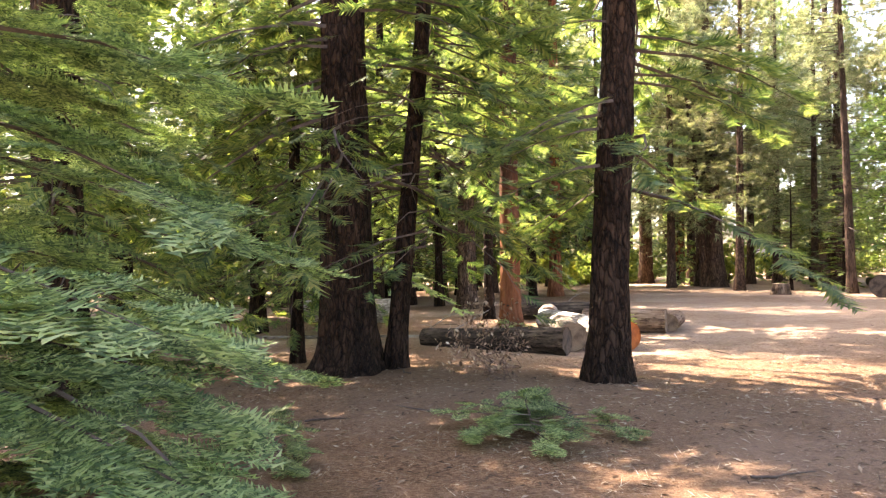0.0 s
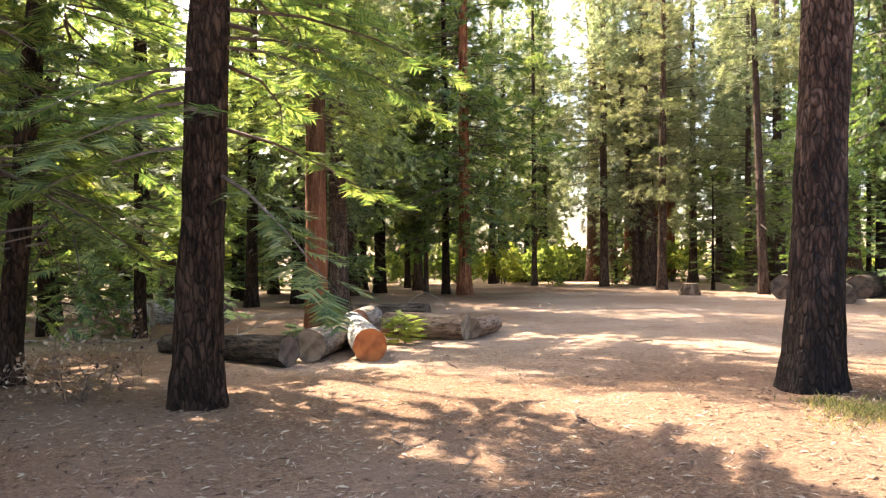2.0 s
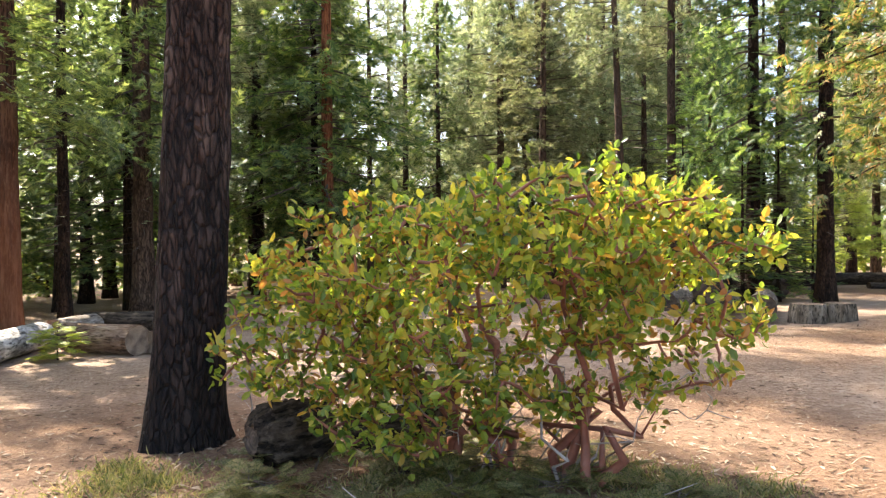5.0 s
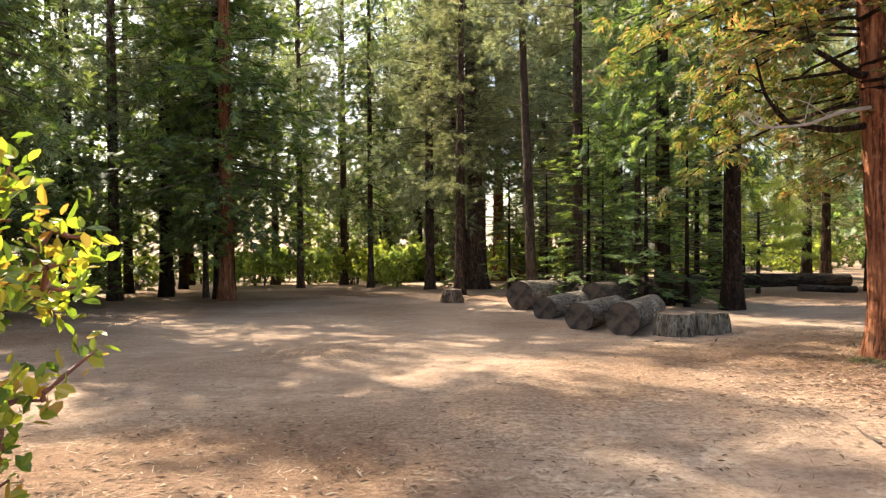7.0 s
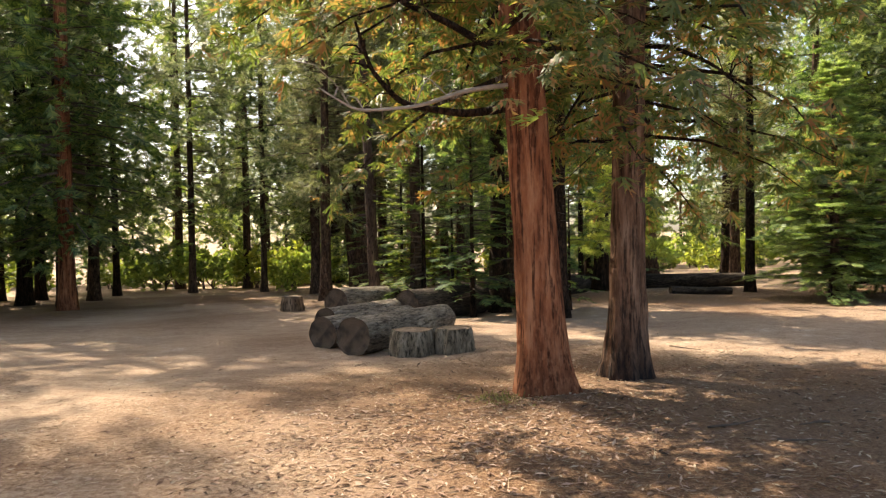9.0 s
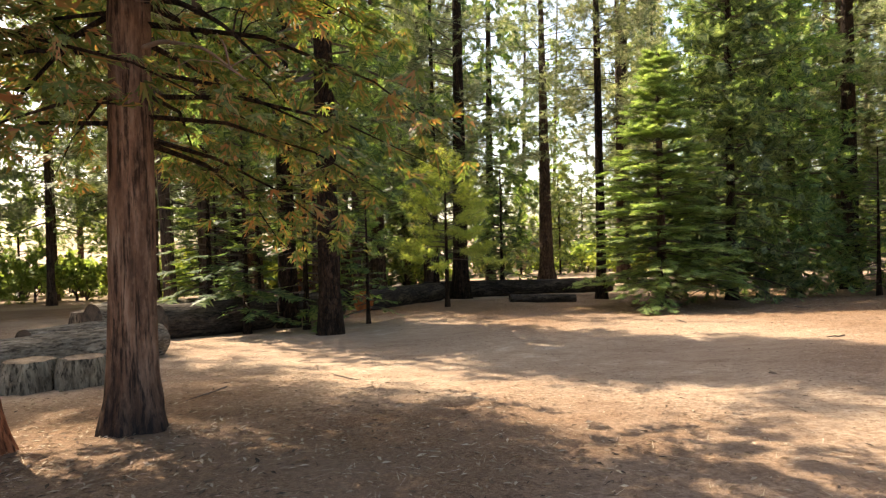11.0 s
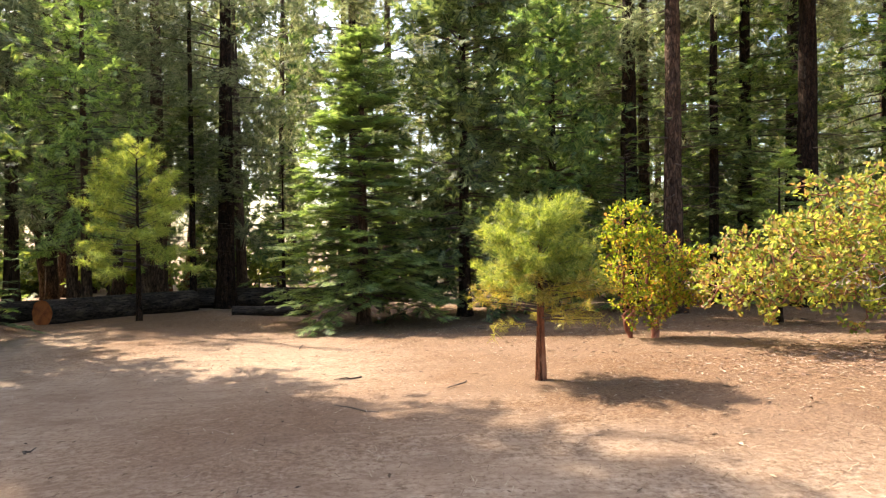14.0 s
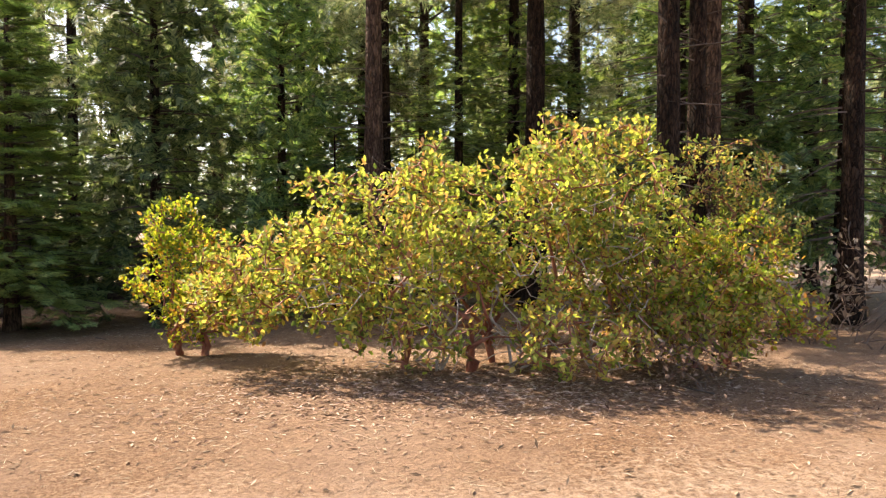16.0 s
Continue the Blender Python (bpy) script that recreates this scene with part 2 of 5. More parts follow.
def cut_material(name, core, ring, edge):
    m, nt, out = material(name)
    tc = nt.nodes.new("ShaderNodeTexCoord")
    w = nt.nodes.new("ShaderNodeTexWave")
    w.wave_type, w.rings_direction = "RINGS", "X"
    w.inputs["Scale"].default_value, w.inputs["Distortion"].default_value, w.inputs["Detail"].default_value = 14, 2.5, 3
    nt.links.new(tc.outputs["Object"], w.inputs[0])
    n = noise_tex(nt, tc.outputs["Object"], 7, 5)
    col = mixed(nt, w.outputs["Fac"], core, ring)
    col = mixed(nt, ramp(nt, n, [(0.42, (0, 0, 0)), (0.66, (0.85, 0.85, 0.85))]), col, edge)
    surface(nt, out, col, 0.8, bump(nt, n, 0.6, 0.02), 0.25)
    return m


M_CUT_ORANGE = cut_material("fresh_orange_cut", (0.44, 0.15, 0.045), (0.33, 0.095, 0.028), (0.19, 0.055, 0.02))
M_CUT_GREY = cut_material("old_grey_cut", (0.33, 0.235, 0.16), (0.22, 0.145, 0.095), (0.10, 0.065, 0.045))
M_CUT_DARK = cut_material("dark_rotten_cut", (0.15, 0.105, 0.075), (0.08, 0.055, 0.04), (0.03, 0.022, 0.017))
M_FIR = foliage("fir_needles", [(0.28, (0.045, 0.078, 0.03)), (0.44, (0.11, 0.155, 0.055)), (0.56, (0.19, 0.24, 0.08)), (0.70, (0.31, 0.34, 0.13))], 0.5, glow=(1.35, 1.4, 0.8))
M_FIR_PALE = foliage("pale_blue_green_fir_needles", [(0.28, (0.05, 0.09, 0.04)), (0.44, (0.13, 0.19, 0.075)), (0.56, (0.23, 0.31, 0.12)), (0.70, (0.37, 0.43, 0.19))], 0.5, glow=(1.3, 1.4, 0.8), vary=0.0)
# brighter copy of the fir needles, with sunlight put into the colour
M_FIR_SUNLIT = foliage("sunlit_fir_needles", [(0.28, (0.095, 0.155, 0.05)), (0.44, (0.215, 0.315, 0.09)), (0.56, (0.335, 0.43, 0.13)), (0.70, (0.46, 0.52, 0.18))], 0.52, glow=(1.35, 1.45, 0.75), vary=0.0)
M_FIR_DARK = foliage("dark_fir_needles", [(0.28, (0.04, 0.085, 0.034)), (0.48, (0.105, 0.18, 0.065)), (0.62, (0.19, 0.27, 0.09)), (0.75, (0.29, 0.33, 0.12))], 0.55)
M_PINE = foliage("pine_needles", [(0.28, (0.09, 0.12, 0.06)), (0.45, (0.20, 0.235, 0.115)), (0.58, (0.32, 0.34, 0.19)), (0.72, (0.44, 0.41, 0.27))], 0.5, glow=(1.2, 1.25, 0.85))
M_CEDAR = foliage("cedar_sprays", [(0.28, (0.08, 0.12, 0.028)), (0.48, (0.165, 0.21, 0.05)), (0.58, (0.23, 0.25, 0.065)), (0.64, (0.38, 0.21, 0.06)), (0.73, (0.42, 0.15, 0.045))], 0.5, glow=(1.3, 1.4, 0.7), vary=0.0)
M_YELLOW = foliage("yellow_green_needles", [(0.28, (0.13, 0.19, 0.035)), (0.46, (0.29, 0.37, 0.06)), (0.6, (0.43, 0.48, 0.085)), (0.74, (0.53, 0.49, 0.13))], 0.55, vary=0.0)
M_BROWNING = foliage("browning_needles", [(0.28, (0.14, 0.13, 0.032)), (0.46, (0.30, 0.26, 0.05)), (0.6, (0.40, 0.36, 0.075)), (0.74, (0.43, 0.25, 0.08))], 0.5, vary=0.0)
M_LEAF = foliage("manzanita_leaves", [(0.24, (0.08, 0.14, 0.025)), (0.40, (0.21, 0.30, 0.045)), (0.52, (0.37, 0.42, 0.065)), (0.62, (0.50, 0.42, 0.07)), (0.72, (0.45, 0.21, 0.06)), (0.84, (0.33, 0.10, 0.05))], 0.52, 0.32, 0.5, vary=0.0)
M_LEAF_GOLD = foliage("golden_manzanita_leaves", [(0.26, (0.09, 0.145, 0.02)), (0.42, (0.22, 0.29, 0.032)), (0.56, (0.38, 0.40, 0.045)), (0.65, (0.46, 0.34, 0.055)), (0.72, (0.36, 0.15, 0.05)), (0.84, (0.34, 0.18, 0.09))], 0.55, 0.5, 0.2, vary=0.0)
M_CHIP = foliage("pale_dry_chips", [(0.28, (0.10, 0.052, 0.034)), (0.45, (0.24, 0.135, 0.085)), (0.6, (0.36, 0.22, 0.15)), (0.75, (0.46, 0.33, 0.25))], 0.1, 0.85, 0.2, (1.0, 1.0, 1.0), 0.0)
M_SHRUB = foliage("far_shrub_leaves", [(0.2, (0.09, 0.145, 0.035)), (0.5, (0.20, 0.27, 0.062)), (0.8, (0.33, 0.36, 0.11))], 0.5)
M_GRASS = foliage("mossy_grass", [(0.28, (0.06, 0.075, 0.02)), (0.45, (0.15, 0.165, 0.045)), (0.6, (0.25, 0.22, 0.075)), (0.75, (0.32, 0.23, 0.12))], 0.4, vary=0.0)
M_DEADLEAF = foliage("fallen_leaves_and_chips", [(0.25, (0.05, 0.028, 0.018)), (0.4, (0.17, 0.085, 0.045)), (0.55, (0.29, 0.17, 0.10)), (0.75, (0.44, 0.32, 0.22))], 0.1, 0.85, 0.2, (1.0, 1.0, 1.0))


# ---- mesh helpers ----
def mesh_of(name, verts, faces, mat, smooth=False):
    """A mesh from arrays: verts (n, 3), faces (m, 3 or 4)."""
    verts, faces = np.asarray(verts, np.float32), np.asarray(faces, np.int32)
    me = bpy.data.meshes.new(name)
    k = faces.shape[1]
    me.vertices.add(len(verts))
    me.vertices.foreach_set("co", verts.ravel())
    me.loops.add(faces.size)
    me.loops.foreach_set("vertex_index", faces.ravel())
    me.polygons.add(len(faces))
    me.polygons.foreach_set("loop_start", np.arange(0, faces.size, k, dtype=np.int32))
    me.polygons.foreach_set("use_smooth", np.full(len(faces), smooth))
    me.update(calc_edges=True)
    me.materials.append(mat)
    return me


def part(name, me, parent, label=""):
    ob = new(name, me)
    ob.parent = parent
    return tagged(ob, label)


def thing(name, m, label, category, group="", kind=""):
    ob = new(name)
    ob.matrix_world = m
    ob.empty_display_size = 0.2
    return tagged(ob, label, category, group, kind)


class Geo:
    """Gathers pieces with one number of corners a face."""

    def __init__(self):
        self.v, self.f, self.n = [], [], 0

    def add(self, v, f):
        self.v.append(np.asarray(v, float))
        self.f.append(np.asarray(f, int) + self.n)
        self.n += len(v)

    def mesh(self, name, mat, smooth=False):
        return mesh_of(name, np.concatenate(self.v), np.concatenate(self.f), mat, smooth)

    def tube(self, path, radii, sides=5):
        """A tube along a path of points, with a radius at each."""
        path, radii = np.asarray(path, float), np.asarray(radii, float)
        d = np.gradient(path, axis=0)
        d /= np.linalg.norm(d, axis=1)[:, None] + 1e-9
        ref = np.array((0.13, 0.21, 0.97)) if abs(d[0][2]) < 0.9 else np.array((0.97, 0.13, 0.21))
        a = np.cross(d, ref)
        a /= np.linalg.norm(a, axis=1)[:, None] + 1e-9
        b = np.cross(d, a)
        th = np.arange(sides) * 2 * np.pi / sides
        ring = path[:, None] + radii[:, None, None] * (np.cos(th)[None, :, None] * a[:, None] + np.sin(th)[None, :, None] * b[:, None])
        n = len(path)
        i, j = np.meshgrid(np.arange(n - 1), np.arange(sides), indexing="ij")
        q = np.stack([i * sides + j, i * sides + (j + 1) % sides, (i + 1) * sides + (j + 1) % sides, (i + 1) * sides + j], -1).reshape(-1, 4)
        self.add(ring.reshape(-1, 3), q)

    def scatter(self, template, frames, places, sizes):
        """Copies of a template (verts, faces) by turns (k, 3, 3), places and sizes."""
        tv, tf = template
        v = np.einsum("kij,nj->kni", frames, tv) * np.asarray(sizes)[:, None, None] + np.asarray(places)[:, None]
        f = tf[None] + (np.arange(len(places)) * len(tv))[:, None, None]
        self.add(v.reshape(-1, 3), f.reshape(-1, tf.shape[1]))


def blade(start, d, length, width, up=(0, 0, 1), bend=0.0):
    """A pointed blade of one triangle."""
    start, d, up = np.asarray(start, float), np.asarray(d, float), np.asarray(up, float)
    d = d / np.linalg.norm(d)
    side = np.cross(up, d)
    side /= np.linalg.norm(side) + 1e-9
    tip = start + d * length + up * bend * length
    return [start + side * width / 2, tip, start - side * width / 2]


def template(blades):
    v = np.array([p for b in blades for p in b])
    f = np.array([t for i in range(len(blades)) for t in ((3 * i, 3 * i + 1, 3 * i + 2),)])
    return v, f


def fir_spray(rng, pairs=6, width=0.15):
    """A flat fan of needle-clad twigs along +x, one unit long."""
    out = [blade((0, 0, 0), (1, 0, 0), 1.0, width * 0.8, bend=-0.08)]
    for i in range(pairs):
        x = 0.1 + 0.78 * i / pairs
        for s in (-1, 1):
            a = radians(rng.uniform(40, 58)) * s
            out.append(blade((x, 0, -0.05 * x), (math.cos(a), math.sin(a), rng.uniform(-0.15, 0.12)), (0.62 - 0.42 * x) * rng.uniform(0.8, 1.15), width, bend=rng.uniform(-0.12, 0.05)))
    return template(out)


def pine_tuft(rng, n=14, width=0.11):
    """Long needles in a brush that points along +x."""
    out = []
    for _ in range(n):
        a, r = rng.uniform(0, 2 * math.pi), rng.uniform(0.15, 1.15)
        d = np.array((rng.uniform(0.35, 1.0), math.cos(a) * r, math.sin(a) * r))
        out.append(blade(np.array((rng.uniform(-0.35, 0.2), 0, 0)), d, rng.uniform(0.7, 1.05), width, up=(rng.uniform(-1, 1), rng.uniform(-1, 1), 1.0), bend=-0.05))
    return template(out)


def cedar_spray(rng):
    """A drooping scaly fan of a cedar, of small forked sprigs."""
    out = []
    for i in range(5):
        a = radians(-58 + 29 * i + rng.uniform(-8, 8))
        d = np.array((math.cos(a), math.sin(a), rng.uniform(-0.35, 0.0)))
        ln = (1.0 - 0.3 * abs(a)) * rng.uniform(0.75, 1.0)
        out.append(blade(d * 0.05, d, ln, 0.1, bend=-0.15))
        for k in range(3):
            b = a + (-1) ** k * rng.uniform(0.45, 0.8)
            out.append(blade(d * ln * (0.3 + 0.2 * k), (math.cos(b), math.sin(b), rng.uniform(-0.4, 0.0)), ln * (0.45 - 0.08 * k), 0.13, bend=-0.1))
    return template(out)


def oval_leaf():
    v = np.array([(0, 0, 0), (0.35, 0.27, 0.07), (0.75, 0.22, 0.06), (1.0, 0, -0.02), (0.75, -0.22, 0.06), (0.35, -0.27, 0.07)])
    f = np.array([(0, 1, 2), (0, 2, 3), (0, 3, 4), (0, 4, 5)])
    return v, f


def turned(dirs, ups):
    """Turns whose x axis is dirs and whose z axis leans to ups."""
    x = np.asarray(dirs, float)
    x = x / (np.linalg.norm(x, axis=1)[:, None] + 1e-9)
    y = np.cross(np.asarray(ups, float), x)
    y /= np.linalg.norm(y, axis=1)[:, None] + 1e-9
    z = np.cross(x, y)
    return np.stack([x, y, z], -1)


rng0 = random.Random(7)
FIR_T = [fir_spray(rng0) for _ in range(4)]
TWIG_T = [fir_spray(rng0, 9, 0.075) for _ in range(4)]
BUSHY_T = [fir_spray(rng0, 8, 0.095) for _ in range(4)]
PINE_T = [pine_tuft(rng0, 17, 0.085) for _ in range(4)]
SOFT_T = [pine_tuft(rng0, 16, 0.06) for _ in range(4)]
CEDAR_T = [cedar_spray(rng0) for _ in range(4)]
FAR_T = [fir_spray(rng0, 6, 0.15) for _ in range(3)]
FARPINE_T = [pine_tuft(rng0, 12, 0.13) for _ in range(3)]
LEAF_T = [oval_leaf()]
KITE_T = [(np.array([(0, 0, 0), (0.5, 0.3, 0.08), (1.0, 0, 0), (0.5, -0.3, 0.08)]), np.array([(0, 1, 2), (0, 2, 3)]))]


# broad rises and dips of the ground: x, y, radius, height
MOUNDS = [(19.9, 12.4, 2.3, 0.12), (11.5, 6.9, 1.8, 0.07), (23.3, 25, 2.5, 0.1), (32.5, 16.0, 5.0, 0.13), (2.5, 8, 1.8, 0.06), (5.8, 11.5, 3.0, -0.1)]


def ground_z(x, y):
    d = (y + 0.8 - (x - 3.4) * 0.375) * 0.936
    z = -0.037 * np.clip(d - 5, 0, 42)
    for cx, cy, r, h in MOUNDS:
        z = z + h * np.exp(-((x - cx) ** 2 + (y - cy) ** 2) / r ** 2)
    return z


def trunk_mesh(name, height, r, mat, seed, lean=(0, 0), flare=0.5, sides=28, relief=0.12, top=0.25, step=0.09, bend=0.0, fine_to=7.0):
    """A tapered trunk with furrowed bark and a root flare."""
    rng = random.Random(seed)
    zs = list(np.arange(-0.25, min(height, fine_to), step))
    if height > fine_to:
        zs += list(np.linspace(fine_to, height, 12))
    zs = np.array(zs)
    th = np.arange(sides) * 2 * np.pi / sides
    ph = [rng.uniform(0, 6.28) for _ in range(4)]
    v = np.zeros((len(zs), sides, 3))
    for i, z in enumerate(zs):
        k = max(z, 0) / height
        rad = r * (1 - (1 - top) * k) * (1 + flare * math.exp(-max(z, 0) / 0.28) + 0.18 * flare * math.exp(-max(z, 0) / 1.3))
        lobes = 1 + 0.22 * flare * math.exp(-max(z, 0) / 0.4) * np.cos(4 * th + ph[0]) + 0.12 * flare * math.exp(-max(z, 0) / 0.3) * np.cos(7 * th + ph[1])
        ridge = np.array([noise.noise(Vector((math.cos(a) * 3.2 * (r / 0.25) + seed, math.sin(a) * 3.2 * (r / 0.25), z * 0.9))) + 0.6 * noise.noise(Vector((math.cos(a) * 7 + seed, math.sin(a) * 7, z * 2.3))) + 0.5 * noise.noise(Vector((math.cos(a) * 15 + seed, math.sin(a) * 15, z * 4.5))) for a in th])
        rr = rad * lobes * (1 + relief * ridge)
        v[i, :, 0] = np.cos(th) * rr + lean[0] * z + bend * math.sin(k * 5 + ph[2]) * k
        v[i, :, 1] = np.sin(th) * rr + lean[1] * z + bend * math.cos(k * 4 + ph[3]) * k
        v[i, :, 2] = z
    n = len(zs)
    i, j = np.meshgrid(np.arange(n - 1), np.arange(sides), indexing="ij")
    q = np.stack([i * sides + j, i * sides + (j + 1) % sides, (i + 1) * sides + (j + 1) % sides, (i + 1) * sides + j], -1).reshape(-1, 4)
    return mesh_of(name, v.reshape(-1, 3), q, mat, True)


def crown_meshes(seed, z0, z1, reach, count, temps, size, per_m, mat, lean=(0, 0), rise=(-0.25, 0.5), droop=0.25, limb=0.03, side=0.9, inner=0.25, limb_mat=None, bare=0.0, flat=0.35, facing=None, joints=4, puff=0.0, tiers=0):
    """Limbs and foliage of a tree. reach(k): branch length at k from the crown's foot (0) to its top (1)."""
    rng = random.Random(seed)
    limb_work = Geo()
    spots = [[] for _ in temps]
    for i in range(count):
        k = (i + rng.random()) / count
        if tiers:
            k = min(0.99, (int(k * tiers) + rng.gauss(0.5, 0.12)) / tiers)
        z = z0 + (z1 - z0) * k
        az = rng.uniform(0, 2 * math.pi) if facing is None else rng.gauss(*facing)
        ln = reach(k) * rng.uniform(0.7, 1.12)
        up = rise[0] + (rise[1] - rise[0]) * k + rng.uniform(-0.12, 0.12)
        out = np.array((math.cos(az), math.sin(az), 0.0))
        sidev = np.array((-out[1], out[0], 0.0))
        ts = np.linspace(0, 1, joints)
        wob = rng.uniform(-0.12, 0.12) * ln
        path = np.array([np.array((lean[0] * z, lean[1] * z, z)) + out * ln * t + sidev * wob * math.sin(t * 3) + np.array((0, 0, ln * (up * t - droop * t * t))) for t in ts])
        limb_work.tube(path, limb * (0.35 + ln / 3) * (1.05 - ts), 3)
        if rng.random() < bare:
            continue
        n = max(3, int(ln * per_m))
        for s in range(n):
            t = inner + (1 - inner) * (s + rng.random()) / n
            p = np.array([np.interp(t, ts, path[:, a]) for a in range(3)])
            slope = np.array((0, 0, up - 2 * droop * t))
            sg = rng.choice((-1, 1)) * rng.uniform(0.3, 1.0) * side
            d = out * (1 - 0.35 * abs(sg)) + sidev * sg + slope * 0.6 + np.array((0, 0, rng.uniform(-flat, flat) * 0.6))
            p = p + sidev * sg * (1 - t * 0.7) * ln * 0.28 * rng.random()
            if puff:
                p = p + np.array([rng.gauss(0, 1), rng.gauss(0, 1), rng.gauss(0, 0.8)]) * puff
                d = d + np.array([rng.gauss(0, 0.6) for _ in range(3)])
            u = np.array((rng.uniform(-flat, flat), rng.uniform(-flat, flat), 1.0))
            spots[rng.randrange(len(temps))].append((d, u, p, size * rng.uniform(0.7, 1.25)))
    leaves = Geo()
    for tmp, sp in zip(temps, spots):
        if sp:
            leaves.scatter(tmp, turned([a[0] for a in sp], [a[1] for a in sp]), [a[2] for a in sp], [a[3] for a in sp])
    return limb_work.mesh("limb_work", limb_mat or M_TWIG), leaves.mesh("crown", mat)


def tree(name, x, y, label, category, trunk, crowns, turn=0.0, group=""):
    """A tree as a thing with its trunk, limb_work and crown."""
    t = thing(name, pose(x, y, float(ground_z(x, y)), 0, 0, turn), label, category, group)
    part("trunk", trunk, t)
    for limb_work, leaves in crowns:
        tagged(part("limb_work", limb_work, t), kind="stuff")
        tagged(part("crown", leaves, t), kind="stuff")
    return t


def cone(r0, r1=0.15, power=1.0):
    return lambda k: r1 + (r0 - r1) * (1 - k) ** power


def egg(r, low=0.55):
    return lambda k: r * (low + (1 - low) * math.sin(min(1, k * 1.6) * math.pi / 2)) * (1 - max(0, k - 0.45) / 0.6)


# ---- ground ----
def ground():
    def steps(a, b, lo, hi, fine):
        core = np.arange(lo, hi + fine / 2, fine)
        left = lo - np.geomspace(fine * 2, lo - a, 26)[::-1]
        right = hi + np.geomspace(fine * 2, b - hi, 26)
        return np.concatenate([left, core, right])
    xs, ys = steps(-900, 950, -4, 44, 0.24), steps(-900, 950, -1, 34, 0.24)
    X, Y = np.meshgrid(xs, ys, indexing="ij")
    Z = ground_z(X, Y)
    lit = np.zeros_like(X)
    for i in range(X.shape[0]):
        for j in range(X.shape[1]):
            x, y = X[i, j], Y[i, j]
            a = noise.noise(Vector((x * 0.35, y * 0.35, 0)))
            if -6 < x < 46 and -3 < y < 36:
                Z[i, j] += 0.05 * a + 0.025 * noise.noise(Vector((x * 1.3, y * 1.3, 3))) + 0.010 * noise.noise(Vector((x * 4, y * 4, 5)))
            lit[i, j] = 0.15 + 0.5 * a
    for cx, cy, r, w in LITTER:
        lit += w * np.exp(-(((X - cx) ** 2 + (Y - cy) ** 2) / r ** 2))
    lit = np.clip(lit, 0, 1)
    n, m = X.shape
    i, j = np.meshgrid(np.arange(n - 1), np.arange(m - 1), indexing="ij")
    q = np.stack([i * m + j, (i + 1) * m + j, (i + 1) * m + j + 1, i * m + j + 1], -1).reshape(-1, 4)
    me = mesh_of("ground", np.stack([X, Y, Z], -1).reshape(-1, 3), q, M_GROUND, True)
    at = me.attributes.new("litter", "FLOAT", "POINT")
    at.data.foreach_set("value", lit.ravel().astype(np.float32))
    tagged(new("ground", me), "reddish brown forest dirt with needles and pale dusty patches", "ground", kind="structure")


# places of needle litter and small mounds: x, y, radius, amount
LITTER = [(2, 6.5, 4.0, 0.9), (5.5, 6.0, 3.0, 0.7), (10.5, 6.0, 3.2, 0.8), (13, 7, 2.5, 0.8), (8, 3.5, 3.0, 0.45), (19.5, 12.2, 2.6, 0.8), (22, 10.5, 3.2, 0.6), (3, 17, 5, 0.5),
          (28, 24.5, 4, 0.9), (34.5, 17.5, 3.5, 0.9), (33, 20.5, 4.5, 0.9), (38, 20, 6, 0.9), (30.5, 14.8, 3.0, 0.35), (22, 26, 4, 0.5), (7, 30, 9, 0.5)]
ground()


# ---- crowns shared by the trees ----
def needle_spray(rng, pairs=6):
    """A fir spray close by, of single pointed needles."""
    v, f = [], []
    twigs = [((0, 0, 0), (1, 0, -0.05), 1.0)]
    for i in range(pairs):
        x = 0.08 + 0.78 * i / pairs
        for s in (-1, 1):
            a = radians(rng.uniform(40, 56)) * s
            twigs.append(((x, 0, -0.05 * x), (math.cos(a), math.sin(a), rng.uniform(-0.18, 0.08)), (0.56 - 0.36 * x) * rng.uniform(0.8, 1.15)))
    for st, d, ln in twigs:
        st, d = np.array(st, float), np.array(d) / np.linalg.norm(d)
        side = np.cross((0, 0, 1), d)
        n = int(2 + ln * 9)
        for k in range(n):
            p = st + d * ln * (k + 0.3) / n
            for s in (-1, 1):
                nd = d * 0.6 + side * s * 0.8 + np.array((0, 0, rng.uniform(-0.05, 0.4)))
                f.append((len(v), len(v) + 1, len(v) + 2))
                v += [p - d * 0.03, p + d * 0.03, p + nd * rng.uniform(0.12, 0.17)]
    return np.array(v), np.array(f)


NEEDLE_T = [needle_spray(rng0) for _ in range(3)]
PINE_SETS = [crown_meshes(20 + i, 0, 13, egg(2.6), 76, PINE_T, 0.29, 12.5, M_PINE, rise=(-0.1, 0.7), droop=0.12, bare=0.08, flat=0.9, inner=0.35, puff=0.24) for i in range(3)]
DENSE_SETS = [crown_meshes(30 + i, 0, 14, cone(3.4, 0.4, 0.7), 110, BUSHY_T, 0.4, 11, M_FIR_DARK, rise=(-0.15, 0.35), droop=0.22, flat=0.7, puff=0.22) for i in range(2)]
FIR_SETS = [crown_meshes(40 + i, 0, 10, cone(2.3, 0.3, 0.7), 90, BUSHY_T, 0.36, 13, M_FIR, rise=(-0.15, 0.35), droop=0.25, flat=0.5, puff=0.14) for i in range(2)]
FAR_SETS = [crown_meshes(50 + i, 0, 16, egg(3.0), 62, FARPINE_T, 0.46, 9, M_PINE, rise=(-0.1, 0.6), droop=0.12, flat=0.9, joints=3, puff=0.34) for i in range(2)]
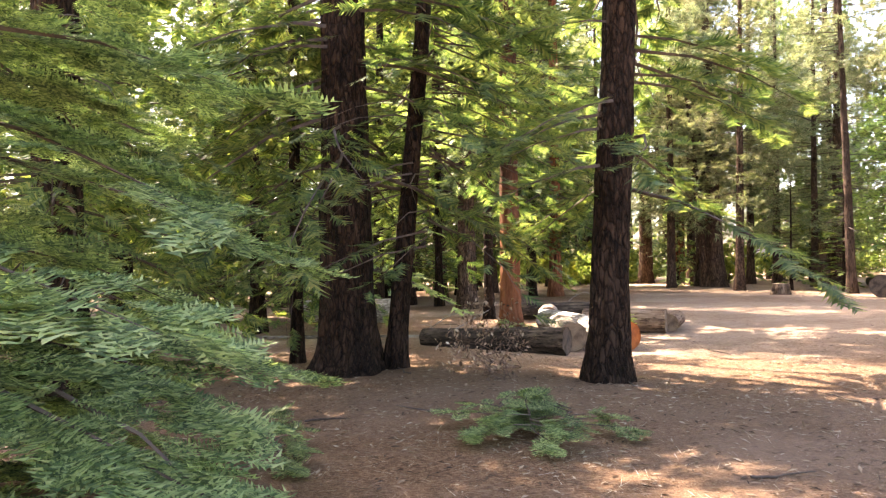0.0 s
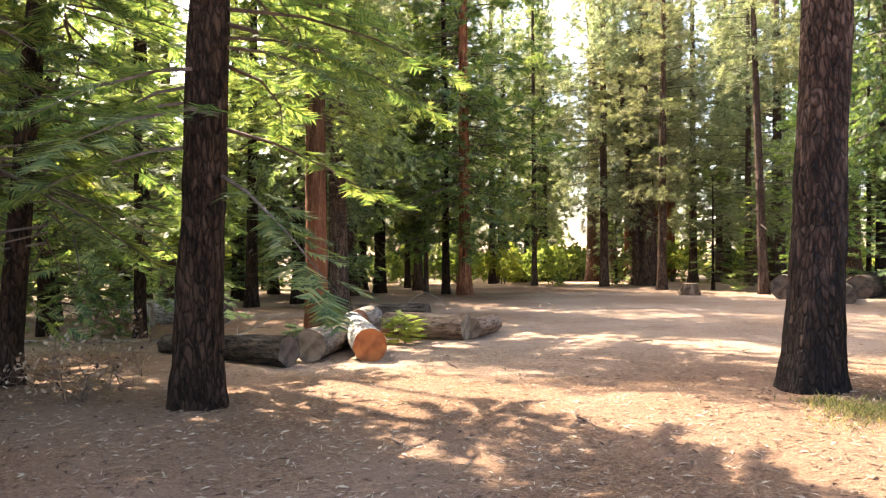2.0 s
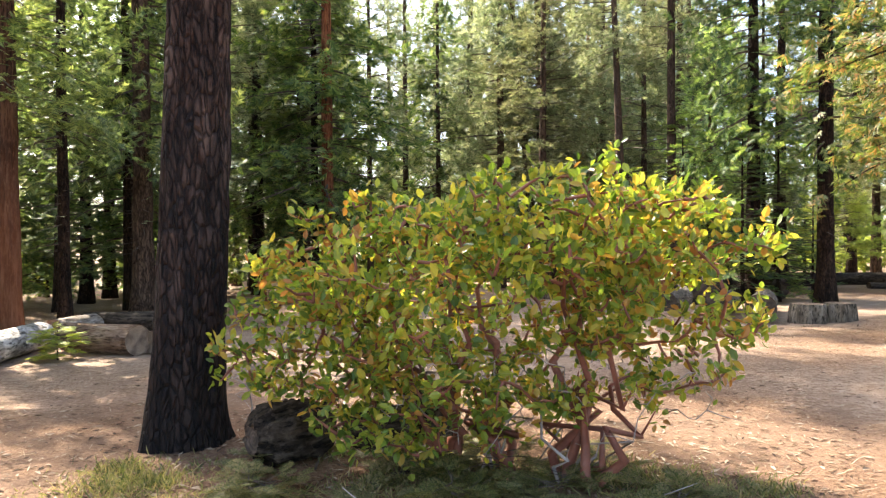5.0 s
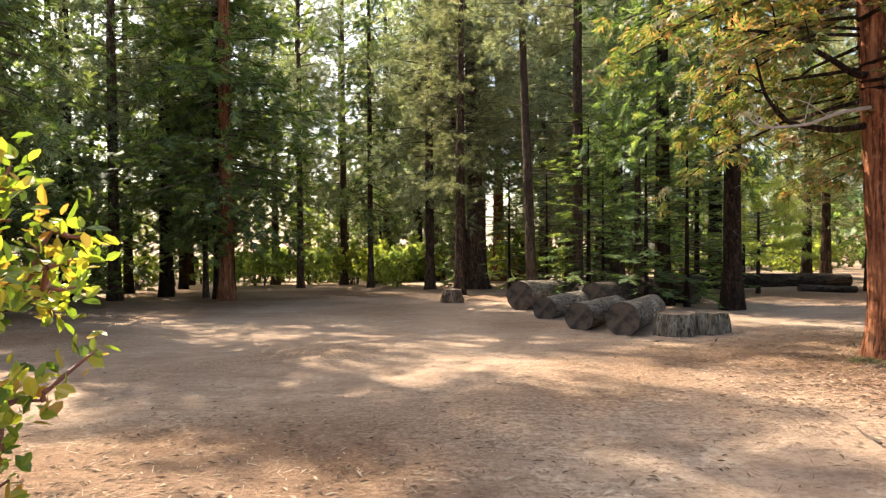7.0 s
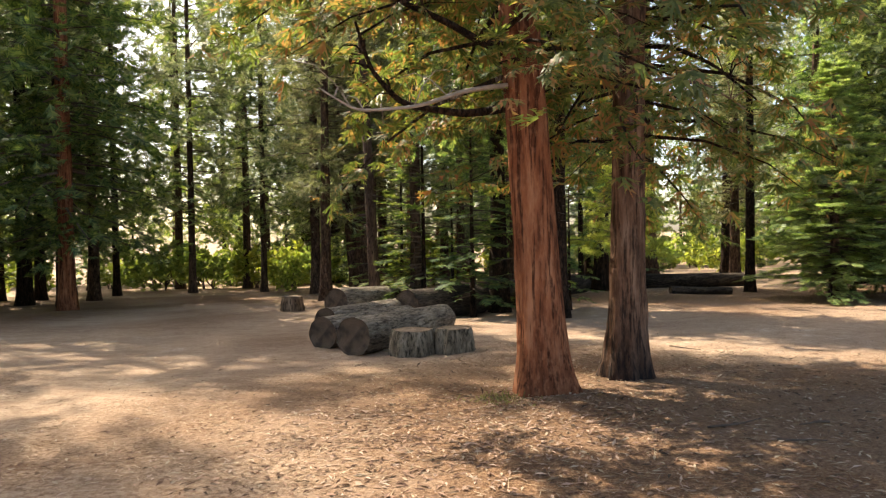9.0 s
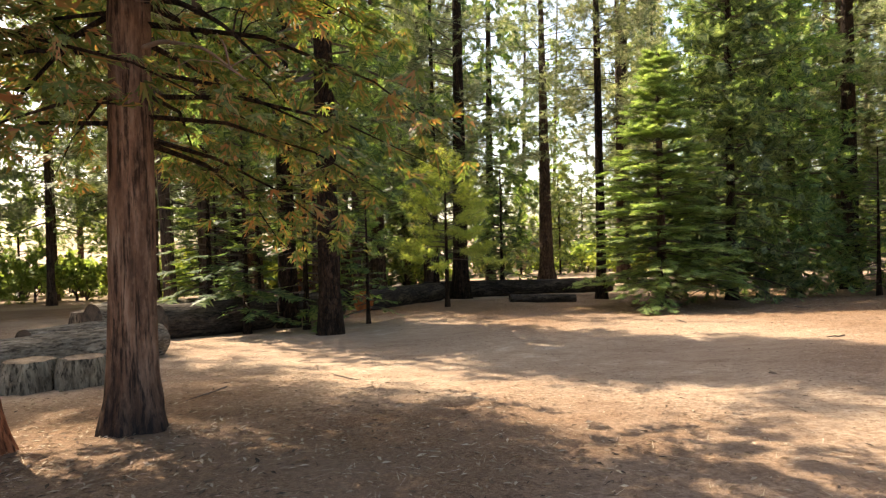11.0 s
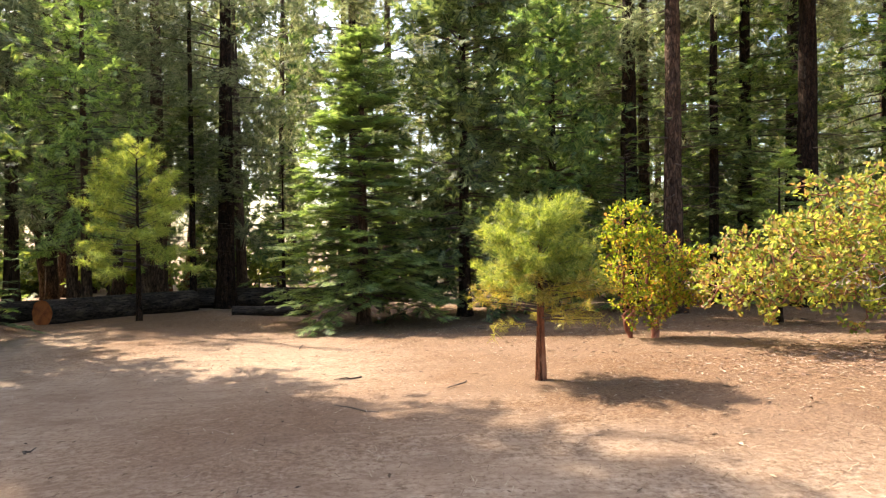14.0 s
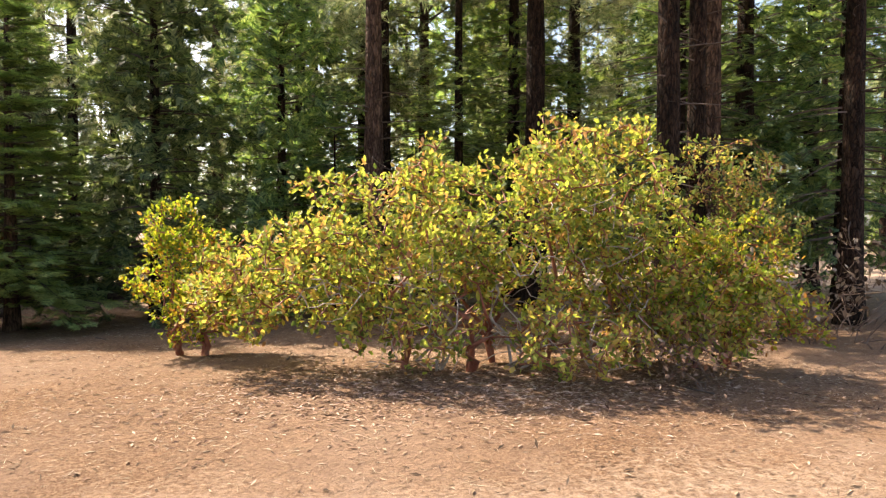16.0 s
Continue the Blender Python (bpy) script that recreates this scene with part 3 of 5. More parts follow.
FAR_SETS += [crown_meshes(55 + i, 0, 16, cone(3.2, 0.4, 0.7), 66, FAR_T, 0.6, 8, M_FIR_DARK, rise=(-0.15, 0.35), droop=0.2, joints=3, flat=0.8, puff=0.3) for i in range(2)]
DEAD_SETS = [crown_meshes(60 + i, 0, 5, egg(1.5, 0.9), 34, FAR_T, 0.2, 1, M_PINE, rise=(-0.2, 0.3), droop=0.1, bare=0.93, limb=0.022) for i in range(2)]
TRUNKS = {}


def place_tree(name, x, y, r, height, mat, label, category, crowns, lean=(0, 0), seed=1, fine=True, flare=0.5, group="", relief=0.12, bend=0.0, top=0.25):
    """crowns: (set, foot height, scale across, scale up, turn)."""
    trunk = trunk_mesh("trunk", height, r, mat, seed, lean, flare, 44 if fine else 14, relief, top, 0.06 if fine else 0.5, bend, 7.0 if fine else 9.0)
    t = thing(name, pose(x, y, float(ground_z(x, y)) - 0.02), label, category, group)
    part("trunk", trunk, t)
    for (limb_work, leaves), z, across, up, turn in crowns:
        for nm, me in (("limb_work", limb_work), ("crown", leaves)):
            ob = tagged(part(nm, me, t), kind="stuff")
            ob.location = (lean[0] * (z + 3), lean[1] * (z + 3), z)
            ob.rotation_euler = (math.atan(-lean[1]), math.atan(lean[0]), radians(turn))
            ob.scale = (across, across, up)
    return t


TREE_FAR = "trees of the forest round the clearing"
P, D, F, X, FARS = PINE_SETS, DENSE_SETS, FIR_SETS, DEAD_SETS, FAR_SETS

# -- trees by the start of the walk --
low_fir = crown_meshes(101, 0.15, 6.0, cone(2.12, 0.5, 0.55), 190, NEEDLE_T, 0.25, 22, M_FIR_PALE, rise=(-0.1, 0.35), droop=0.25, limb=0.02, inner=0.2, tiers=15)
tree("fir_tree", 0.7, 2.75, "young white fir with bright green drooping sprays to the ground", "fir tree", trunk_mesh("trunk", 6.2, 0.08, M_BARK_DARK, 3, flare=0.3), [low_fir])
shade_fir = crown_meshes(102, 1.1, 9.0, cone(2.4, 0.8, 0.7), 100, TWIG_T, 0.34, 12, M_FIR_DARK, rise=(-0.2, 0.25), droop=0.3, limb=0.026, flat=0.6)
shade_bare = crown_meshes(103, 0.8, 6.0, egg(1.9, 0.9), 100, TWIG_T, 0.27, 8, M_FIR_DARK, rise=(-0.2, 0.15), droop=0.3, limb=0.015, bare=0.3, flat=0.6)
place_tree("fir_tree", 1.91, 7.96, 0.30, 16, M_BARK_DARK, "large dark fir with a shaggy trunk and low drooping limbs", "fir tree", [(shade_fir, 1.0, 1, 1, 0), (D[0], 8.5, 0.5, 0.5, 40)], seed=5, flare=0.55)
place_tree("fir_tree", 2.44, 8.07, 0.115, 13, M_BARK_DARK, "slender leaning dark fir with thin bare limbs", "fir tree", [(shade_bare, 0.6, 1, 1, 60), (F[0], 6, 0.55, 0.6, 100)], lean=(0.095, 0), seed=6, flare=0.35)
edge_fir = crown_meshes(104, 1.6, 8.0, cone(2.0, 0.7, 0.8), 55, TWIG_T, 0.34, 14, M_FIR_DARK, rise=(-0.1, 0.3), droop=0.3, limb=0.025)
place_tree("fir_tree", 4.71, 7.2, 0.195, 17, M_BARK_DARK, "straight fir with furrowed grey-brown bark at the clearing's edge", "fir tree", [(edge_fir, 0.3, 1, 1, 0), (D[1], 8.0, 0.45, 0.5, 10)], lean=(0.045, 0), seed=7, flare=0.35)
place_tree("fir_tree", -0.93, 7.11, 0.26, 14, M_BARK_DARK, "dark fir trunk half hidden by hanging branches", "fir tree", [(shade_fir, 0.4, 0.85, 0.85, 130), (D[0], 8, 0.5, 0.4, 200)], seed=8)
place_tree("fir_tree", 1.03, 9.2, 0.09, 10, M_BARK_DARK, "thin young fir in deep shade", "fir tree", [(shade_bare, 0.3, 0.7, 1, 200), (F[1], 3, 0.7, 0.8, 0)], seed=9, flare=0.3)
layered_fir = crown_meshes(106, 0, 5.6, cone(2.0, 0.5, 0.6), 78, FIR_T, 0.3, 9, M_FIR_SUNLIT, rise=(-0.1, 0.3), droop=0.22, limb=0.02, inner=0.2, flat=0.4, tiers=16)
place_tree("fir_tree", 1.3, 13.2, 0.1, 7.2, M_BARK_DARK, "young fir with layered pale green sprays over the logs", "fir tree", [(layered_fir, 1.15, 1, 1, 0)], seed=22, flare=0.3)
place_tree("pine_tree", 10.0, 7.43, 0.215, 17, M_BARK_MAIN, "dark straight pine trunk with scaly bark in the open dirt", "pine tree", [(P[0], 7.0, 0.9, 0.7, 0)], lean=(0.042, 0.01), seed=10, flare=0.32, top=0.45)

# -- trees round the first clearing --
place_tree("cedar_tree", 4.22, 14.1, 0.2, 24, M_BARK_REDFOOT, "tall cedar with red stringy bark beside the fallen logs", "cedar tree", [(F[0], 3.8, 0.75, 0.6, 30), (P[0], 8.8, 0.8, 1.0, 0)], seed=11, flare=0.45)
MID = [(3.38, 20.6, 0.27, 0, M_BARK_BROWN, (F[0], 4.2, 1.1, 2.0)), (2.52, 21.5, 0.12, 0, M_BARK_DARK, (F[0], 3.0, 0.9, 1.8)), (6.9, 27.1, 0.24, 0, M_BARK_RED, (D[1], 2.6, 1.3, 1.7)),
       (6.15, 28.4, 0.15, 0, M_BARK_DARK, (D[0], 2.2, 0.9, 1.4)), (5.3, 29.5, 0.10, 0, M_BARK_FAR, (F[1], 4, 0.9, 1)), (13.3, 33.4, 0.2, 0, M_BARK_BROWN, (P[1], 3.0, 1.35, 1.9)), (2.0, 34, 0.2, 0, M_BARK_DARK, (F[1], 3.2, 1.3, 1.9)),
       (14.35, 41.9, 0.42, 0, M_BARK_BROWN, (P[2], 4.0, 1.4, 1.8)), (14.55, 28.4, 0.18, 0.01, M_BARK_BROWN, (P[0], 3.6, 1, 1)), (14.9, 33.2, 0.2, -0.09, M_BARK_BROWN, (P[1], 3.6, 1, 1)), (3.86, 16.3, 0.12, 0, M_BARK_DARK, (F[1], 3.6, 0.6, 1.1)), (14.9, 38.6, 0.2, -0.1, M_BARK_BROWN, (P[0], 4.0, 1, 1)), (1.0, 65.0, 0.45, 0, M_BARK_BROWN, (P[1], 5, 1.6, 2.2)), (4.2, 43.0, 0.22, 0, M_BARK_FAR, (D[0], 3.6, 1.1, 1.7)), (8.4, 41.0, 0.2, 0, M_BARK_FAR, (P[2], 3.8, 1.3, 1.8)), (9.6, 51, 0.3, 0, M_BARK_BROWN, (D[1], 4.2, 1.2, 1.9)), (6.0, 54, 0.3, 0, M_BARK_FAR, (P[0], 4.5, 1.6, 2.2)), (-1.5, 45, 0.28, 0, M_BARK_DARK, (D[1], 3.0, 1.3, 1.8)), (12.8, 57, 0.3, 0, M_BARK_FAR, (P[1], 4, 1.6, 2.2)), (0.8, 38.5, 0.2, 0, M_BARK_DARK, (D[0], 2.6, 1.1, 1.7)), (3.9, 36.5, 0.15, 0, M_BARK_DARK, (P[2], 3.2, 1.1, 1.7)), (10.4, 36.6, 0.14, 0, M_BARK_FAR, (F[1], 3.6, 1.0, 1.8)), (6.9, 37.5, 0.16, 0, M_BARK_FAR, (P[0], 4.0, 1.2, 1.8)), (2.4, 28.6, 0.2, 0, M_BARK_BROWN, (P[1], 3.6, 1.15, 1.6)), (4.7, 33.0, 0.2, 0, M_BARK_BROWN, (P[2], 3.2, 1.3, 1.7)), (0.0, 34.5, 0.2, 0, M_BARK_DARK, (D[1], 2.8, 1.15, 1.7)), (-1.6, 31.5, 0.2, 0, M_BARK_DARK, (D[0], 3.0, 1.1, 1.7)),
       (15.3, 33, 0.4, -0.03, M_BARK_BROWN, (P[0], 5, 1.2, 1.1)), (16.6, 24.0, 0.15, -0.035, M_BARK_FAR, (P[1], 7.0, 0.8, 1)),
       (17.7, 23.0, 0.14, 0, M_BARK_FAR, (P[2], 6.5, 0.8, 1)), (19.65, 22.1, 0.20, 0, M_BARK_DARK, (D[0], 4.2, 0.7, 1.35)), (20.72, 20.4, 0.20, 0, M_BARK_DARK, (D[1], 3.6, 0.75, 1.35)),
       (-3.5, 13.5, 0.22, 0, M_BARK_DARK, (D[1], 0.8, 0.9, 1.0)), (-2.4, 9.8, 0.18, 0, M_BARK_DARK, (D[0], 0.9, 0.75, 1.0)), (-5.2, 10.6, 0.2, 0, M_BARK_DARK, (D[1], 0.6, 0.8, 1.0)), (-1.2, 18.5, 0.2, 0, M_BARK_DARK, (F[0], 2.2, 1.0, 1.0)), (0.6, 21.5, 0.18, 0.02, M_BARK_DARK, (F[1], 4.2, 1.0, 1.2)),
       (-1.0, 14.2, 0.15, 0, M_BARK_DARK, (D[1], 0.6, 0.75, 0.85)), (-2.8, 17.2, 0.18, 0, M_BARK_DARK, (D[0], 0.6, 0.8, 0.85)), (-3.0, 24, 0.25, 0, M_BARK_BROWN, (D[0], 2.5, 1, 1)), (-6.5, 19, 0.25, 0, M_BARK_DARK, (D[1], 2, 1, 1)), (3.2, 31, 0.25, 0, M_BARK_DARK, (P[1], 4.4, 1.1, 1)),
       (23.8, 29.9, 0.26, 0.01, M_BARK_DARK, (P[1], 3.4, 1.0, 1.0)), (23.0, 29.4, 0.09, 0, M_BARK_DARK, (F[0], 3.0, 0.7, 0.5)), (27.6, 26.9, 0.14, 0, M_BARK_DARK, (P[2], 5.2, 0.8, 1)),
       (28.8, 41, 0.36, 0, M_BARK_BROWN, (P[0], 6, 1.3, 1.2)), (11.95, 46.8, 0.36, 0, M_BARK_DARK, (P[1], 4.5, 1.4, 1.4)), (16.7, 43, 0.36, 0, M_BARK_RED, (P[2], 5, 1.2, 1.1)),
       (18.1, 43, 0.33, 0.05, M_BARK_RED, (P[0], 5, 1.2, 1.1)), (19.2, 44, 0.36, 0.06, M_BARK_RED, (P[1], 5, 1.2, 1.1)), (21.0, 33, 0.28, 0, M_BARK_BROWN, (P[2], 3, 1.2, 1.1)),
       (34.1, 22.8, 0.20, 0, M_BARK_BROWN, (P[0], 6.0, 0.8, 1)), (34.6, 26.5, 0.25, 0, M_BARK_DARK, (P[1], 5.0, 1, 1)), (37.45, 23.5, 0.25, 0, M_BARK_DARK, (P[2], 6.5, 0.9, 1)),
       (37.9, 18.9, 0.19, 0, M_BARK_DARK, (P[1], 6.0, 0.9, 1)), (38.75, 19.6, 0.16, 0, M_BARK_DARK, (P[0], 6.0, 0.8, 1)), (39.6, 20.6, 0.19, 0, M_BARK_BROWN, (P[2], 6.0, 0.9, 1)),
       (41.3, 19.4, 0.18, 0, M_BARK_DARK, (P[1], 6.2, 0.9, 1)), (42.5, 24, 0.25, 0, M_BARK_DARK, (D[1], 3.5, 0.9, 1)), (36, 29, 0.2, 0, M_BARK_BROWN, (P[1], 4, 1, 1)), (15.6, 37.5, 0.22, 0, M_BARK_BROWN, (P[2], 2.6, 1.3, 1.8)), (18.4, 36.6, 0.2, 0, M_BARK_BROWN, (P[0], 2.8, 1.2, 1.7)), (34.4, 30.5, 0.2, 0, M_BARK_DARK, (D[0], 1.4, 1.1, 1.5)), (39.2, 31, 0.2, 0, M_BARK_DARK, (D[1], 1.4, 1.1, 1.5)), (44.5, 30, 0.2, 0, M_BARK_DARK, (D[0], 1.2, 1.1, 1.5)), (40, 28, 0.25, 0, M_BARK_DARK, (P[0], 4, 1.1, 1)), (32.6, 29.5, 0.2, 0, M_BARK_DARK, (D[0], 2.0, 0.9, 1)), (38.0, 27.0, 0.2, 0, M_BARK_DARK, (D[1], 1.6, 0.8, 1)), (43.0, 21.5, 0.2, 0, M_BARK_DARK, (D[0], 1.2, 0.8, 1)), (36.2, 25.2, 0.12, 0, M_BARK_DARK, (F[1], 1.0, 0.9, 0.8)), (40.6, 23.4, 0.14, 0, M_BARK_DARK, (F[0], 1.2, 1.0, 0.9)), (45, 25, 0.2, 0, M_BARK_DARK, (D[1], 1.0, 1, 1)), (19.5, 36, 0.2, 0, M_BARK_BROWN, (P[0], 2.2, 1.2, 1.4)), (19.0, 31.2, 0.16, 0, M_BARK_BROWN, (P[1], 2.4, 1.1, 1.2)), (31.0, 36, 0.22, 0, M_BARK_BROWN, (P[2], 2.5, 1.2, 1)), (0.2, 29.5, 0.25, 0, M_BARK_DARK, (D[1], 1.0, 1, 1)), (1.4, 24.0, 0.2, 0, M_BARK_DARK, (D[1], 1.4, 0.9, 1.0)), (-1.5, 26.5, 0.22, 0, M_BARK_DARK, (D[0], 1.2, 1.0, 1.0)), (-2.8, 30.5, 0.25, 0, M_BARK_DARK, (D[1], 0.8, 1.1, 1)), (-6, 27, 0.25, 0, M_BARK_DARK, (D[0], 0.8, 1.1, 1))]
# trees given extra crowns above the view to shade the clearing floor
SHADE_CASTERS = {(1.4, 24.0), (0.2, 29.5), (6.9, 27.1), (3.2, 31)}
for n, (x, y, r, lx, mat, (cs, z, across, up)) in enumerate(MID):
    name = "cedar_tree" if mat is M_BARK_RED else "pine_tree" if cs in P else "fir_tree"
    label = {"cedar_tree": "tall conifer with reddish bark at the clearing's edge", "pine_tree": "tall pine with an airy grey-green crown", "fir_tree": "dark fir with a dense green crown"}[name]
    dead = [(X[n % 2], 1.6, 0.9, max(0.3, (z - 1.2) / 5), n * 70)] if z > 2.9 else []
    top = 17 if x > 15 else 25
    # upper crowns, mostly out of view, added for dappled shade on the dirt
    tall = [(P[n % 3], 11, 0.95, (top - 10) / 13, n * 31)] if y < 33 and (0 < x < 15 and n % 2 or 15 < x < 21 and y < 28 and n % 2 or x < 0 and x + y < 8.5) else []
    # unseen dense top, placed so that its shadow falls on the grass
    if x == -1.2:
        tall = [(D[0], 13, 0.4, 0.7, 0)]
    if (x, y) in SHADE_CASTERS:
        tall = [(P[n % 3], 12, 1.05, 1.15, n * 31)]
    place_tree(name, x, y, r, 25 if tall else 15 if up < 1.5 else 22, mat, label, name.replace("_", " "), [(cs, z, across, up * 0.66, n * 47)] + dead + tall, (lx, 0), 30 + n, fine=False, group=TREE_FAR)

# -- the red cedar and its neighbour --
cedar_a = crown_meshes(110, 2.7, 9.0, egg(2.7, 0.85), 85, CEDAR_T, 0.25, 19, M_CEDAR, puff=0.13, rise=(0.05, 0.45), droop=0.36, limb=0.026, limb_mat=M_BARK_DARK)
red_cedar = place_tree("cedar_tree", 19.28, 12.3, 0.205, 16, M_BARK_RED, "leaning cedar with red stringy bark and browning sprays", "cedar tree", [(cedar_a, 0, 1, 1, 0), (D[1], 7.5, 0.5, 0.4, 0)], lean=(-0.06, 0.0), seed=12, flare=0.45, relief=0.07)
cedar_b = crown_meshes(111, 2.1, 8.0, egg(2.8, 0.85), 84, CEDAR_T, 0.25, 17, M_CEDAR, puff=0.13, rise=(0.0, 0.4), droop=0.34, limb=0.024, limb_mat=M_BARK_DARK)
grey_cedar = place_tree("cedar_tree", 20.15, 12.9, 0.17, 15, M_BARK_CHAR, "grey-barked cedar charred black at its foot", "cedar tree", [(cedar_b, 0, 1, 1, 0), (F[1], 6, 0.7, 0.9, 0)], lean=(0.02, 0.0), seed=13, flare=0.4)



def limb(owner, x0, y0, pts, r, mat, seed, twigs=5):
    """A crooked bare limb of a tree, with side twigs, through points in the place."""
    rng = random.Random(seed)
    pts = np.array([(x - x0, y - y0, z) for x, y, z in pts])
    k = np.linspace(0, len(pts) - 1, 6 * len(pts))
    way = np.stack([np.interp(k, np.arange(len(pts)), pts[:, a]) for a in range(3)], -1)
    for _ in range(3):
        way[1:-1] = (way[:-2] + way[1:-1] * 2 + way[2:]) / 4
    g = Geo()
    g.tube(way, r * np.linspace(1.25, 0.35, len(way)), 7)
    for _ in range(twigs):
        i = rng.randrange(len(way) // 3, len(way) - 1)
        d = np.array((rng.gauss(0, 0.6), rng.gauss(0, 0.6), rng.uniform(-0.2, 0.6)))
        ln = rng.uniform(0.3, 0.75)
        g.tube([way[i] + d * ln * t + np.array((0, 0, 0.12 * math.sin(t * 3))) for t in (0, 0.3, 0.65, 1)], [r * 0.35, r * 0.28, r * 0.18, 0.003], 4)
    part("limb", g.mesh("limb", mat, True), owner, "bare crooked limb")


limb(red_cedar, 19.28, 12.3, [(19.1, 12.3, 2.52), (18.6, 12.25, 2.44), (18.05, 12.15, 2.52), (17.8, 12.1, 2.8), (17.68, 12.05, 3.2)], 0.034, M_BARK_DARK, 1)
limb(red_cedar, 19.28, 12.3, [(19.1, 12.25, 2.7), (18.6, 12.1, 2.62), (18.2, 12.0, 2.47), (17.7, 11.9, 2.42), (17.4, 11.8, 2.6)], 0.02, M_DRY, 2, 7)
limb(red_cedar, 19.28, 12.3, [(19.1, 12.3, 3.05), (18.8, 12.2, 3.02), (18.45, 12.1, 3.2), (17.9, 12.0, 3.42), (17.3, 11.9, 3.45)], 0.036, M_BARK_DARK, 3)
limb(grey_cedar, 20.15, 12.9, [(20.1, 12.9, 3.1), (19.85, 12.8, 2.9), (19.6, 12.7, 2.55), (19.45, 12.6, 2.3)], 0.02, M_BARK_DARK, 4)
limb(grey_cedar, 20.15, 12.9, [(20.2, 12.9, 3.2), (20.6, 12.8, 3.15), (20.95, 12.7, 2.95), (21.3, 12.6, 2.6)], 0.024, M_BARK_DARK, 5)
limb(grey_cedar, 20.15, 12.9, [(20.2, 12.9, 2.8), (20.5, 12.75, 2.85), (20.85, 12.6, 2.75), (21.15, 12.5, 2.5)], 0.018, M_DRYBROWN, 6)

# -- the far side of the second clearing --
big_fir = crown_meshes(120, 0.45, 5.75, cone(1.95, 0.08, 0.8), 340, BUSHY_T, 0.27, 19, M_FIR_SUNLIT, rise=(-0.05, 0.45), droop=0.1, limb=0.018, inner=0.2, flat=0.35, tiers=22)
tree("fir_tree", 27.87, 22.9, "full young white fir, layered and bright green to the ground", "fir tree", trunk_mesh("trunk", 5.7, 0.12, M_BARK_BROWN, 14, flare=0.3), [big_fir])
dark_tree = crown_meshes(121, 0.5, 8.6, cone(2.3, 0.4, 0.5), 150, BUSHY_T, 0.34, 17, M_FIR, rise=(-0.1, 0.45), droop=0.2, limb=0.03, inner=0.15, flat=0.8, puff=0.16)
tree("fir_tree", 30.0, 24.0, "broad dark green conifer beside the young fir", "fir tree", trunk_mesh("trunk", 8.6, 0.13, M_BARK_DARK, 15, flare=0.3), [dark_tree])
tree("fir_tree", 32.3, 25.4, "broad dark green conifer in the shade", "fir tree", trunk_mesh("trunk", 8, 0.13, M_BARK_DARK, 16, flare=0.3), [crown_meshes(122, 0.6, 8.0, cone(2.2, 0.4, 0.5), 120, BUSHY_T, 0.34, 15, M_FIR_DARK, rise=(-0.1, 0.45), droop=0.2, inner=0.15, flat=0.8, puff=0.16)])
sap_a = crown_meshes(123, 0.8, 1.42, lambda k: 0.6 * math.sqrt(1.02 - k * k * 0.8), 80, SOFT_T, 0.1, 60, M_YELLOW, rise=(-0.05, 0.75), droop=-0.1, limb=0.016, flat=0.9, inner=0.35, puff=0.035)
sap_low = crown_meshes(126, 0.5, 1.2, egg(0.72, 0.95), 64, SOFT_T, 0.085, 28, M_BROWNING, rise=(0.05, 0.35), droop=0.05, limb=0.016, flat=0.9, inner=0.35, puff=0.03, bare=0.35)
tree("pine_sapling", 29.62, 15.72, "young pine with a rounded yellow-green crown on bare ground", "sapling", trunk_mesh("trunk", 1.55, 0.045, M_BARK_RED, 17, flare=0.25, step=0.04, sides=14), [sap_a, sap_low])
sap_b = crown_meshes(124, 1.1, 3.75, cone(1.5, 0.2, 0.8), 64, SOFT_T, 0.18, 30, M_YELLOW, rise=(-0.05, 0.7), droop=-0.05, limb=0.022, flat=0.9, inner=0.45, puff=0.04)
tree("pine_sapling", 23.1, 24.6, "slim young pine with a light green crown before the logs", "sapling", trunk_mesh("trunk", 3.5, 0.06, M_BARK_DARK, 18, flare=0.25, step=0.05, sides=14), [sap_b])
tree("fir_sapling", 34.75, 20.2, "small bright green conifer behind the yellow-green bush", "sapling", trunk_mesh("trunk", 2.7, 0.04, M_BARK_DARK, 21, sides=10, step=0.2), [crown_meshes(127, 0.5, 2.8, cone(0.75, 0.12, 0.7), 70, NEEDLE_T, 0.2, 16, M_FIR_SUNLIT, rise=(0.0, 0.45), droop=0.08, limb=0.012)])
tree("fir_tree", 20.6, 28.2, "sunlit pale green conifer behind the long logs", "fir tree", trunk_mesh("trunk", 9.5, 0.13, M_BARK_BROWN, 24, flare=0.3), [crown_meshes(128, 1.7, 9.5, egg(1.9, 0.8), 115, BUSHY_T, 0.32, 13, M_FIR_SUNLIT, rise=(-0.1, 0.45), droop=0.15, limb=0.025, flat=0.7, puff=0.14)])
sap_c = crown_meshes(125, 0.3, 3.8, cone(0.9, 0.2, 0.7), 60, FIR_T, 0.28, 10, M_FIR_DARK, rise=(-0.1, 0.4), droop=0.1)
